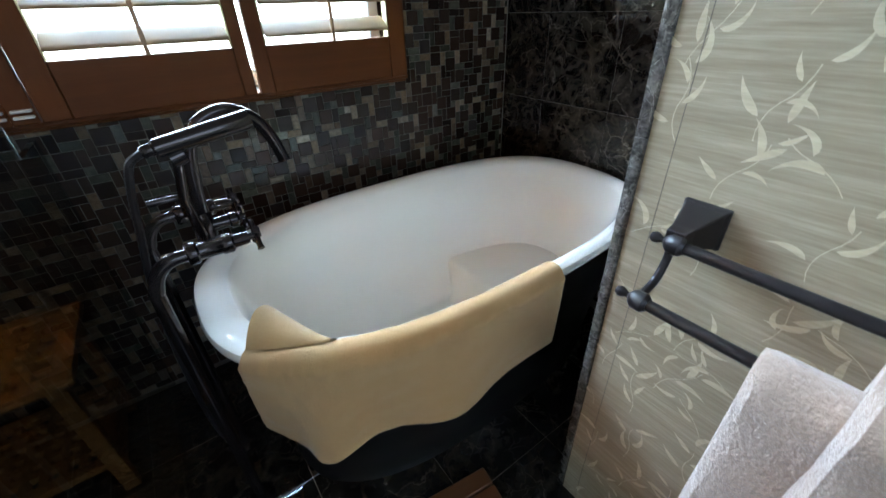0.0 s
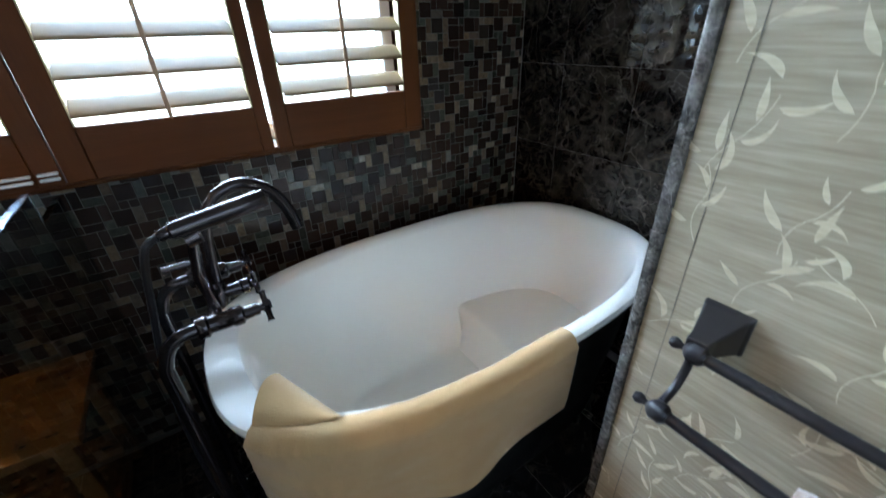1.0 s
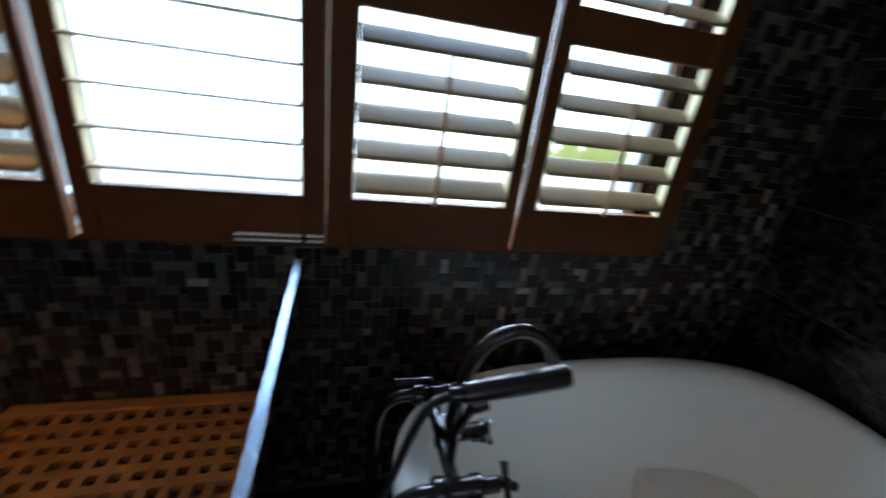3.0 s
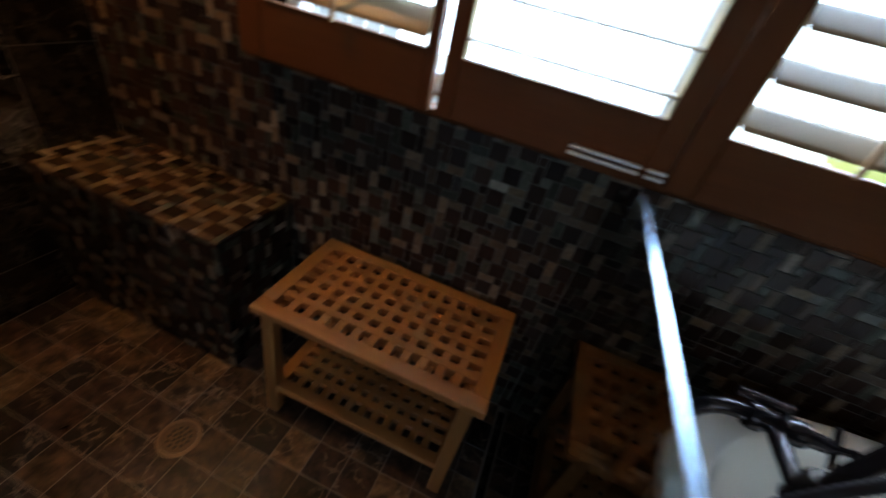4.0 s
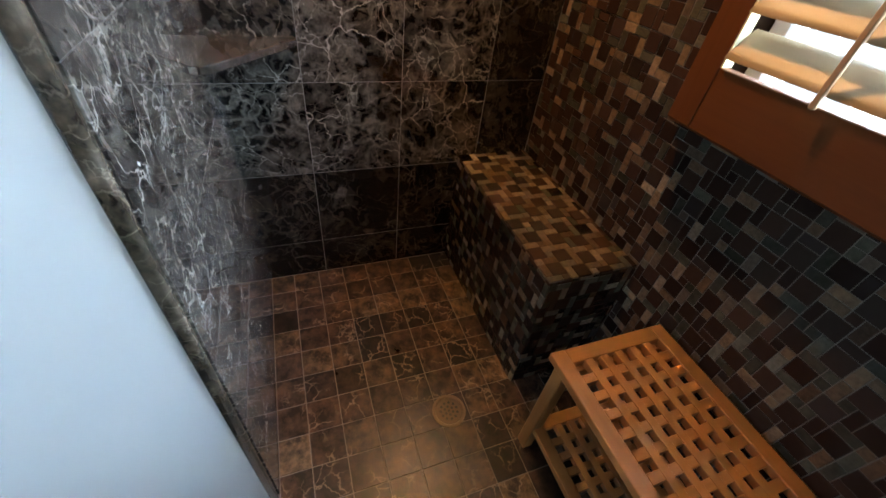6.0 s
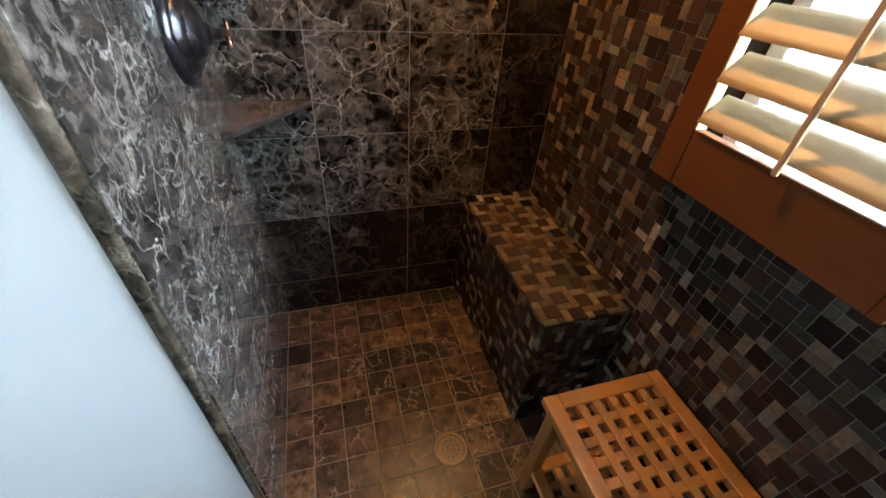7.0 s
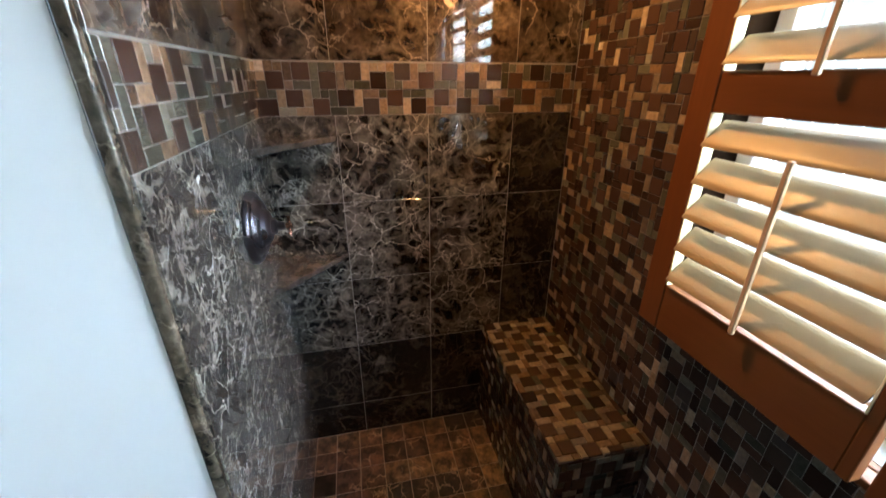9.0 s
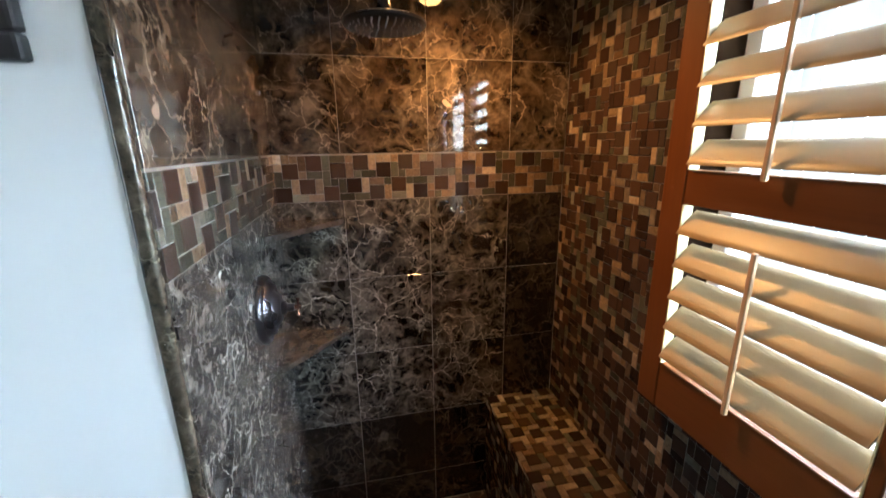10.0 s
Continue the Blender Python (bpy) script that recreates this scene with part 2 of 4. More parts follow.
M_STEP = wood("step_wood", (0.09, 0.030, 0.009), (0.16, 0.060, 0.018), 0.5, 0)
M_GROUT = plain("mosaic_grout", (0.165, 0.142, 0.110), 0.85, 0, 120, 0.2, 0.1)
M_GROUT_FLOOR = plain("floor_grout", (0.20, 0.165, 0.14), 0.85, 0, 120, 0.25, 0.1)
M_GROUT_BLACK = plain("joint_grout", (0.19, 0.175, 0.155), 0.8, 0, 120, 0.2, 0.05)
M_PAINT = plain("white_wall_paint", (0.86, 0.865, 0.85), 0.6, 0, 8, 0.03, 0.04)
M_CEIL = plain("ceiling_paint", (0.80, 0.79, 0.76), 0.8, 0, 60, 0.03, 0.05)
M_ENAMEL = Nodes("white_enamel", 0.045, 0.0, (0.94, 0.875, 0.775)).mat
M_BLACK = plain("black_tub_paint", (0.014, 0.012, 0.011), 0.35, 0, 40, 0.25, 0.05)
M_BRONZE = plain("oil_rubbed_bronze", (0.060, 0.048, 0.046), 0.17, 0.85, 25, 0.3, 0.03)
M_BRONZE_DK = plain("dark_bronze", (0.034, 0.030, 0.031), 0.36, 0.6, 25, 0.3, 0.03)
M_GUN = plain("gunmetal", (0.085, 0.078, 0.086), 0.28, 0.92, 25, 0.25, 0.02)
M_HEAD = plain("black_bronze", (0.018, 0.016, 0.016), 0.3, 0.3, 25, 0.25, 0.02)
M_GRATE = plain("drain_grate", (0.11, 0.070, 0.042), 0.42, 0.4, 40, 0.3, 0.03)
M_STEEL = plain("brushed_steel", (0.55, 0.53, 0.50), 0.28, 0.95, 60, 0.15, 0.02)
M_SASH = plain("white_sash", (0.74, 0.78, 0.80), 0.4, 0, 12, 0.03, 0.02)
M_BRASS = plain("drain_metal", (0.19, 0.125, 0.078), 0.34, 0.5, 60, 0.25, 0.03)
M_DARK = plain("hole_shade_black", (0.004, 0.004, 0.004), 0.7, 0, 30, 0.2, 0.0)


def cloth(name, a, b, scale, strength, sheen=0.3):
    n = Nodes(name, 0.92, 0, a, 0.2)
    p = n.coords()
    big = n.noise(p, 7.0, 3.0).outputs["Fac"]
    f = n.noise(p, scale, 4.0, 0.7).outputs["Fac"]
    n.colour(n.mix(n.math("MULTIPLY_ADD", f, 0.55, n.math("MULTIPLY", big, 0.45)), a, b))
    n.bump(f, strength, 0.004)
    n.set("Sheen Weight", sheen)
    return n.mat


M_MAT = cloth("cream_cotton", (0.45, 0.258, 0.102), (0.565, 0.348, 0.160), 260.0, 0.35)
M_TOWEL = cloth("blush_terry", (0.40, 0.285, 0.215), (0.56, 0.42, 0.335), 150.0, 1.0, 0.6)


def grasscloth():
    n = Nodes("grasscloth_paper", 0.7)
    p = n.vmath("MULTIPLY", n.coords(), (1, 5.0, 160.0))
    q = n.vmath("MULTIPLY", n.coords(), (1, 2.5, 22.0))
    f = n.noise(p, 1.6, 4.0, 0.7).outputs["Fac"]
    g = n.noise(q, 1.6, 4.0, 0.65).outputs["Fac"]
    fac = n.math("MULTIPLY_ADD", f, 0.55, n.math("MULTIPLY", g, 0.5))
    n.colour(n.ramp(fac, [(0.33, (0.262, 0.205, 0.127)), (0.52, (0.385, 0.314, 0.207)), (0.72, (0.56, 0.472, 0.332))]))
    n.bump(f, 0.3, 0.001)
    return n.mat


def leaf_print():
    n = Nodes("leaf_print", 0.6)
    p = n.vmath("MULTIPLY", n.coords(), (1, 12.0, 120.0))
    f = n.noise(p, 1.6, 3.0, 0.7).outputs["Fac"]
    n.colour(n.ramp(f, [(0.3, (0.53, 0.445, 0.285)), (0.6, (0.68, 0.60, 0.42)), (0.8, (0.78, 0.71, 0.54))]))
    return n.mat


M_PAPER, M_LEAF = grasscloth(), leaf_print()


def glass(name, tint, rough=0.0):
    m = Nodes(name, rough, 0, tint)
    m.set("Transmission Weight", 1.0)
    m.set("IOR", 1.45)
    return m.mat


M_GLASS = glass("clear_glass", (0.93, 0.98, 0.96))
M_SCREEN = glass("grey_screen_glass", (0.30, 0.335, 0.325))
M_EDGE = plain("polished_glass_edge", (0.34, 0.42, 0.54), 0.24, 0.85, 40, 0.15, 0.02)


def glowing(name, build):
    mat = bpy.data.materials.new(name)
    mat.use_nodes = True
    t = mat.node_tree
    t.nodes.clear()
    out = t.nodes.new("ShaderNodeOutputMaterial")
    em = t.nodes.new("ShaderNodeEmission")
    t.links.new(em.outputs[0], out.inputs[0])
    build(t, em)
    return mat


def garden(t, em):
    """Glowing backdrop: white glare painted above and towards low x, sunlit shrub colours below."""
    co = t.nodes.new("ShaderNodeTexCoord")
    sep = t.nodes.new("ShaderNodeSeparateXYZ")
    t.links.new(co.outputs["Object"], sep.inputs[0])
    no = t.nodes.new("ShaderNodeTexNoise")
    no.inputs["Scale"].default_value, no.inputs["Detail"].default_value = 1.6, 12.0
    no.inputs["Roughness"].default_value = 0.72
    t.links.new(co.outputs["Object"], no.inputs["Vector"])
    ad = t.nodes.new("ShaderNodeMath")
    ad.operation = "MULTIPLY_ADD"
    ad.inputs[1].default_value = 2.6
    t.links.new(no.outputs["Fac"], ad.inputs[0])
    # painted white-out: the view pales towards low x
    glare_by_x = t.nodes.new("ShaderNodeMapRange")
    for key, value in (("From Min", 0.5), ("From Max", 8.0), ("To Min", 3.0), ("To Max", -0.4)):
        glare_by_x.inputs[key].default_value = value
    t.links.new(sep.outputs["X"], glare_by_x.inputs["Value"])
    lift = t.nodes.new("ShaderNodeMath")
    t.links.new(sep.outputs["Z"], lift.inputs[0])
    t.links.new(glare_by_x.outputs[0], lift.inputs[1])
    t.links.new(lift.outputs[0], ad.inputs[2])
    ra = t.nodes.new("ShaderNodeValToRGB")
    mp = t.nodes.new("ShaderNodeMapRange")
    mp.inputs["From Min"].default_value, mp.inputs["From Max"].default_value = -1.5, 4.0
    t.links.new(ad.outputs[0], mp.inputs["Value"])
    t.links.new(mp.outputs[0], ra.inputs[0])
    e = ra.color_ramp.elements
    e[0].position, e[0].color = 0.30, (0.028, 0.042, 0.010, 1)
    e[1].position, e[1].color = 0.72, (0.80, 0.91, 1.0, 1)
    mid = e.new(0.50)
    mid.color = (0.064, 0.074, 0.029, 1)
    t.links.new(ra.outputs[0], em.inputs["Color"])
    # strong glow that also lights the room through the shutters
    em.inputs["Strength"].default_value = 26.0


def bulb_glow(t, em):
    em.inputs["Color"].default_value = (1.0, 0.52, 0.17, 1)
    em.inputs["Strength"].default_value = 45.0


M_GARDEN, M_BULB = glowing("garden_glow", garden), glowing("lamp_glow", bulb_glow)


# ---- mesh helpers ----
def mesh_of(name, bm, material, smooth=False):
    me = bpy.data.meshes.new(name)
    bmesh.ops.recalc_face_normals(bm, faces=bm.faces)
    if smooth:
        for f in bm.faces:
            f.smooth = True
    bm.to_mesh(me)
    bm.free()
    for m in material if isinstance(material, (list, tuple)) else [material]:
        me.materials.append(m)
    return me


def part(name, bm, material, parent=None, label="", smooth=False):
    ob = new(name, mesh_of(name, bm, material, smooth))
    ob.parent = parent
    if smooth:
        ob.data.set_sharp_from_angle(angle=radians(40))
    return tagged(ob, label) if label else ob


def empty(name, label, category, group="", kind="", at=(0, 0, 0)):
    ob = new(name)
    ob.empty_display_size = 0.05
    ob.location = at
    return tagged(ob, label, category, group, kind)


def box(x0, x1, y0, y1, z0, z1, bevel=0.0, seg=1, bm=None):
    own = bmesh.new()
    bmesh.ops.create_cube(own, size=1)
    for v in own.verts:
        v.co = Vector(((x0 + x1) / 2 + v.co.x * (x1 - x0), (y0 + y1) / 2 + v.co.y * (y1 - y0), (z0 + z1) / 2 + v.co.z * (z1 - z0)))
    if bevel:
        bmesh.ops.bevel(own, geom=own.edges[:], offset=bevel, segments=seg, profile=0.5, affect="EDGES")
    return join(own, bm)


def join(own, bm):
    if bm is None:
        return own
    me = bpy.data.meshes.new("tmp")
    own.to_mesh(me)
    own.free()
    bm.from_mesh(me)
    bpy.data.meshes.remove(me)
    return bm


def lathe(profile, m=Matrix(), seg=24, bm=None, caps=True):
    """Turns (radius, height) pairs about the local z axis."""
    own = bmesh.new()
    rings = []
    for r, z in profile:
        rings.append([own.verts.new(m @ Vector((r * math.cos(a), r * math.sin(a), z))) for a in (2 * math.pi * i / seg for i in range(seg))])
    for a, b in zip(rings, rings[1:]):
        for i in range(seg):
            own.faces.new((a[i], a[(i + 1) % seg], b[(i + 1) % seg], b[i]))
    if caps:
        own.faces.new(rings[0][::-1])
        own.faces.new(rings[-1])
    else:
        for i in range(seg):
            own.faces.new((rings[-1][i], rings[-1][(i + 1) % seg], rings[0][(i + 1) % seg], rings[0][i]))
    return join(own, bm)


def smooth_line(points, steps=6):
    """A Catmull-Rom line through the points."""
    p = [Vector(q) for q in points]
    p = [p[0] * 2 - p[1]] + p + [p[-1] * 2 - p[-2]]
    out = []
    for i in range(1, len(p) - 2):
        a, b, c, d = p[i - 1:i + 3]
        for k in range(steps):
            t = k / steps
            out.append(0.5 * (2 * b + (c - a) * t + (2 * a - 5 * b + 4 * c - d) * t * t + (3 * b - a - 3 * c + d) * t ** 3))
    return out + [p[-2]]


def tube(points, radius, seg=12, bm=None):
    own = bmesh.new()
    pts = [Vector(q) for q in points]
    rings, side = [], None
    for i, q in enumerate(pts):
        way = (pts[min(i + 1, len(pts) - 1)] - pts[max(i - 1, 0)]).normalized()
        if side is None:
            side = way.orthogonal().normalized()
        side = (side - way * side.dot(way)).normalized()
        up = way.cross(side)
        r = radius[i] if isinstance(radius, (list, tuple)) else radius
        rings.append([own.verts.new(q + r * (side * math.cos(a) + up * math.sin(a))) for a in (2 * math.pi * k / seg for k in range(seg))])
    for a, b in zip(rings, rings[1:]):
        for k in range(seg):
            own.faces.new((a[k], a[(k + 1) % seg], b[(k + 1) % seg], b[k]))
    own.faces.new(rings[0][::-1])
    own.faces.new(rings[-1])
    return join(own, bm)


def along(a, b):
    """The pose at a whose z axis points to b."""
    a, b = Vector(a), Vector(b)
    return Matrix.Translation(a) @ (b - a).to_track_quat("Z", "Y").to_matrix().to_4x4()


# ---- tiles ----
TILE_MESHES = {}
FACE_WINDOW = pose(0, 0, 0, 90, 0, 0)
FACE_WEST = Matrix(((0, 0, 1, 0), (1, 0, 0, 0), (0, 1, 0, 0), (0, 0, 0, 1)))
FACE_EAST = Matrix(((0, 0, -1, 0), (-1, 0, 0, 0), (0, 1, 0, 0), (0, 0, 0, 1)))
FACE_SOUTH = Matrix(((-1, 0, 0, 0), (0, 0, 1, 0), (0, 1, 0, 0), (0, 0, 0, 1)))
FACE_UP = Matrix()


def tile_shape(w, h, t, b):
    v = []
    for z, i in ((0, 0), (t - b, 0), (t, b)):
        v += [(-w / 2 + i, -h / 2 + i, z), (w / 2 - i, -h / 2 + i, z), (w / 2 - i, h / 2 - i, z), (-w / 2 + i, h / 2 - i, z)]
    f = [(8, 9, 10, 11)]
    for o in (0, 4):
        f += [(o + k, o + (k + 1) % 4, o + 4 + (k + 1) % 4, o + 4 + k) for k in range(4)]
    return v, f


def tile_mesh(w, h, t, b, material):
    key = (round(w, 3), round(h, 3), t, b, material.name)
    if key not in TILE_MESHES:
        me = bpy.data.meshes.new("tile")
        v, f = tile_shape(key[0], key[1], t, b)
        me.from_pydata(v, [], f)
        me.materials.append(material)
        TILE_MESHES[key] = me
    return TILE_MESHES[key]


def lay(parent, face, origin, pieces, name, rng, jitter=0.0):
    """Tiles as objects of their own. pieces: u, v, width, height, thickness, bevel, material."""
    base = Matrix.Translation(origin) @ face
    for u, v, w, h, t, b, mat in pieces:
        ob = new(name, tile_mesh(w, h, t, b, mat))
        ob.parent = parent
        tip = pose(0, 0, 0, rng.uniform(-jitter, jitter), rng.uniform(-jitter, jitter), 0)
        ob.matrix_basis = base @ Matrix.Translation((u, v, rng.uniform(0, 0.0006))) @ tip


def field(name, parent, face, origin, pieces, rng, jitter=0.0, label=""):
    """The same, joined into one mesh."""
    base = Matrix.Translation(origin) @ face
    verts, faces, slots, mats = [], [], [], []
    for u, v, w, h, t, b, mat in pieces:
        if mat not in mats:
            mats.append(mat)
        tv, tf = tile_shape(w, h, t, b)
        m = base @ Matrix.Translation((u, v, rng.uniform(0, 0.0006))) @ pose(0, 0, 0, rng.uniform(-jitter, jitter), rng.uniform(-jitter, jitter), 0)
        o = len(verts)
        verts += [tuple(m @ Vector(q)) for q in tv]
        faces += [tuple(o + i for i in q) for q in tf]
        slots += [mats.index(mat)] * len(tf)
    me = bpy.data.meshes.new(name)
    me.from_pydata(verts, [], faces)
    for m in mats:
        me.materials.append(m)
    me.polygons.foreach_set("material_index", slots)
    ob = new(name, me)
    ob.parent = parent
    return tagged(ob, label, kind="stuff")


UNIT, FINE, GAP = 0.0257, 0.0230, 0.0019


def mosaic(u0, u1, v0, v1, rng, holes=(), dark=0.0, green=0.28, unit=UNIT):
    """Dark squares two units wide, three units apart and stepping from row to row, with slim and small tiles between."""
    out = []

    def put(a, c, w, h, mat, t):
        a, b = max(u0 + a * unit, u0), min(u0 + (a + w) * unit, u1)
        c, d = max(v0 + c * unit, v0), min(v0 + (c + h) * unit, v1)
        if b - a < 0.006 or d - c < 0.006:
            return
        mu, mv = (a + b) / 2, (c + d) / 2
        for h0, h1, k0, k1 in holes:
            if h0 < mu < h1 and k0 < mv < k1:
                return
        out.append((mu, mv, b - a - GAP, d - c - GAP, t, 0.0011, mat))

    nu, nv = int((u1 - u0) / unit) + 2, int((v1 - v0) / unit) + 2
    taken = set()
    for k in range(-1, nv // 3 + 2):
        for i in range(-(nv // 3) // 3 - 2, nu // 3 + 2):
            a, c = 3 * i + k, 3 * k + i % 2
            if a < -1 or a > nu or c < -1 or c > nv:
                continue
            taken.update(((a, c), (a + 1, c), (a, c + 1), (a + 1, c + 1)))
            put(a, c, 2, 2, M_MDARK, 0.0065)
    for c in range(nv):
        for a in range(nu):
            if (a, c) in taken:
                continue
            w, h, pick = 1, 1, rng.random()
            right, above = (a + 1, c) not in taken, (a, c + 1) not in taken
            if right and (pick < 0.42 or (not above and pick < 0.80)):
                w = 2
            elif above and pick < 0.84:
                h = 2
            taken.update((a + x, c + y) for x in range(w) for y in range(h))
            tone = rng.random()
            mat = M_MDARK if tone < dark else M_MGREEN if tone > 1 - green else M_MLIGHT
            put(a, c, w, h, mat, rng.choice((0.0055, 0.006, 0.0063)))
    return out


def grid(us, vs, material, t=0.008, b=0.0008, gap=0.0014):
    return [((a + c) / 2, (d + e) / 2, c - a - gap, e - d - gap, t, b, material) for a, c in zip(us, us[1:]) for d, e in zip(vs, vs[1:])]


# ---- the large structure ----
Y_SIDE, X_EAST, X_WHITE, X_PAPER, Y_BACK = -1.045, 3.106, 0.825, 2.375, -3.0
CEIL, SOFFIT, BAND0, BAND1 = 2.45, 2.12, 1.372, 1.530
W_X0, W_X1, W_Z0, W_Z1 = 0.615, 2.560, 0.915, 2.02


def slab(name, x0, x1, y0, y1, z0, z1, mat, label, category="wall"):
    return tagged(part(name, box(x0, x1, y0, y1, z0, z1), mat), label, category, kind="structure")


rng = random.Random(4)


def two_part(name, z0, z1, mat, label, category):
    """A slab under or over the bay and the passage behind it."""
    own = box(-0.15, 3.3, -1.29, 0.155, z0, z1)
    box(0.60, 2.60, -3.15, -1.291, z0, z1, bm=own)
    return tagged(part(name, own, mat), label, category, kind="structure")


floor = two_part("floor", -0.12, -0.0015, M_GROUT_FLOOR, "tiled bathroom floor of brown and dark marble", "floor")
ceiling = two_part("ceiling", CEIL, CEIL + 0.1, M_CEIL, "plain white painted ceiling over the room", "ceiling")
soffit = slab("ceiling_shower", 0.0, 0.57, Y_SIDE, -0.008, SOFFIT, CEIL - 0.002, M_CEIL, "lowered white ceiling over the shower", "ceiling")

bm = bmesh.new()
box(-0.15, W_X0, 0.0022, 0.16, -0.1, CEIL, bm=bm)
box(W_X1, 3.3, 0.0022, 0.16, -0.1, CEIL, bm=bm)
box(W_X0, W_X1, 0.0022, 0.16, -0.1, W_Z0, bm=bm)
box(W_X0, W_X1, 0.0022, 0.16, W_Z1, CEIL, bm=bm)
wall_north = tagged(part("wall_north", bm, M_GROUT), "wall of dark brown glass and stone mosaic round the window", "wall", kind="structure")
wall_west = slab("wall_west", -0.15, -0.0012, -1.3, 0.0065, -0.1, CEIL, M_GROUT_BLACK, "dark veined marble wall of the shower with a mosaic band")
wall_east = slab("wall_east", X_EAST - 0.0066, 3.3, -1.3, 0.0065, -0.1, CEIL, M_GROUT_BLACK, "dark veined marble wall at the bathtub with a mosaic band")
wall_shower_side = slab("wall_shower_side", -0.008, X_WHITE - 0.012, -1.25, Y_SIDE - 0.0012, -0.1, CEIL, M_GROUT_BLACK, "polished dark marble side wall of the shower")
wall_tub_side = slab("wall_tub_side", X_PAPER + 0.012, X_EAST, -1.25, Y_SIDE, -0.1, CEIL, M_GROUT_BLACK, "dark marble side wall of the bathtub alcove")
wall_white = slab("wall_white", X_WHITE - 0.10, X_WHITE, Y_BACK, -1.0665, -0.1, CEIL, M_PAINT, "smooth white painted wall beside the shower")
wall_paper = slab("wall_paper", X_PAPER, X_PAPER + 0.10, Y_BACK, -1.058, -0.1, CEIL, M_PAPER, "grey grasscloth wallpaper with cream leaf print")
# opening added in the unseen back wall for the fill light
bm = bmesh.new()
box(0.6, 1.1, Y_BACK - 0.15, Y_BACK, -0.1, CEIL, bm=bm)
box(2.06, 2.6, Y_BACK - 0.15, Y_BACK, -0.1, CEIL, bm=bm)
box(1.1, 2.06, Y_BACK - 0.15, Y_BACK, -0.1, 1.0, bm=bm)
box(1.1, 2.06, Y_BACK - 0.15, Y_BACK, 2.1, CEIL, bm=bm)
wall_south = tagged(part("wall_south", bm, M_PAINT), "plain unseen back wall with an opening added for fill daylight", "wall", kind="structure")

# marble corner strips
tagged(part("trim", box(X_WHITE - 0.012, X_WHITE + 0.006, -1.0670, -1.0462, 0.0, CEIL - 0.004, 0.006, 3), M_MARBLE_TRIM, smooth=True),
       "rounded dark marble edge strip at the shower", "trim", kind="structure")
tagged(part("trim", box(X_PAPER - 0.006, X_PAPER + 0.035, -1.057, -1.038, 0.0, CEIL - 0.004, 0.004, 2), M_MARBLE_PALE, smooth=True),
       "polished mottled grey marble edge strip beside the wallpaper", "trim", kind="structure")

# ---- window ----
window = empty("window_1", "white sash window behind the shutters", "window", kind="structure", at=(1.587, 0.1, W_Z0))


def under(ob, parent):
    ob.parent = parent
    ob.matrix_parent_inverse = Matrix.Translation(parent.location).inverted()
    return ob


for x0, x1 in ((W_X0, W_X0 + 0.05), (1.56, 1.615), (W_X1 - 0.05, W_X1)):
    under(part("window_frame", box(x0, x1, 0.07, 0.13, W_Z0, W_Z1, 0.004), M_SASH), window)
for z0, z1 in ((W_Z0, W_Z0 + 0.05), (W_Z1 - 0.05, W_Z1)):
    for x0, x1 in ((W_X0 + 0.05, 1.56), (1.615, W_X1 - 0.05)):
        under(part("window_rail", box(x0, x1, 0.072, 0.128, z0, z1, 0.004), M_SASH), window)
for x0, x1 in ((W_X0 + 0.05, 1.56), (1.615, W_X1 - 0.05)):
    pane = under(part("pane", box(x0, x1, 0.097, 0.101, W_Z0 + 0.05, W_Z1 - 0.05), M_GLASS), window)
    pane.visible_shadow = False

# wooden casing round the shutters
C0, C1, CZ0, CZ1 = 0.586, 2.592, 0.886, 2.050
casing = empty("shutter_frame", "brown stained wooden frame round the shutters", "window frame", kind="structure", at=(1.587, 0, CZ0))
for x0, x1, side in ((C0, W_X0 - 0.0004, 1), (W_X1 + 0.0004, C1, -1)):
    under(part("jamb", box(x0, x1, -0.018, 0.0015, CZ0 + 0.0305, CZ1 - 0.0305, 0.005, 3), M_SHUT_Z), casing)
    lip = (x0 + 0.013, x1) if side > 0 else (x0, x1 - 0.013)
    under(part("lip", box(*lip, -0.054, -0.0185, CZ0 + 0.0305, CZ1 - 0.0305, 0.004, 3), M_SHUT_Z), casing)
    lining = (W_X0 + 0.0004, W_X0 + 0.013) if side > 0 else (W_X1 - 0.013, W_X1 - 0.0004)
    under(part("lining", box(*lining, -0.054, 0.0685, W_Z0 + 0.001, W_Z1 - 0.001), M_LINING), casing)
for z0, z1, side in ((CZ0, CZ0 + 0.030, 1), (CZ1 - 0.030, CZ1, -1)):
    under(part("head_and_sill", box(C0, C1, -0.018, 0.0015, z0, z1, 0.005, 3), M_SHUT_X), casing)
    lip = (z0 + 0.013, z1) if side > 0 else (z0, z1 - 0.013)
    under(part("lip", box(C0 + 0.013, C1 - 0.013, -0.054, -0.0185, *lip, 0.004, 3), M_SHUT_X), casing)

tagged(part("backdrop", box(-70, 75, 9.0, 9.05, -4, 9), M_GARDEN), "glowing garden backdrop painted with white glare and sunlit shrubs", "backdrop", kind="structure")
tagged(part("ground", box(-70, 75, 0.17, 9.0, -0.6, -0.5), plain("pale_paving", (0.52, 0.50, 0.46), 0.9, 0, 12, 0.15, 0.2)), "pale sunlit paving outside the window", "paving", kind="structure")
neighbour = empty("boarded_wall", "white vertical boarded wall outside the window", "wall", at=(-2.0, 3.2, -0.5))
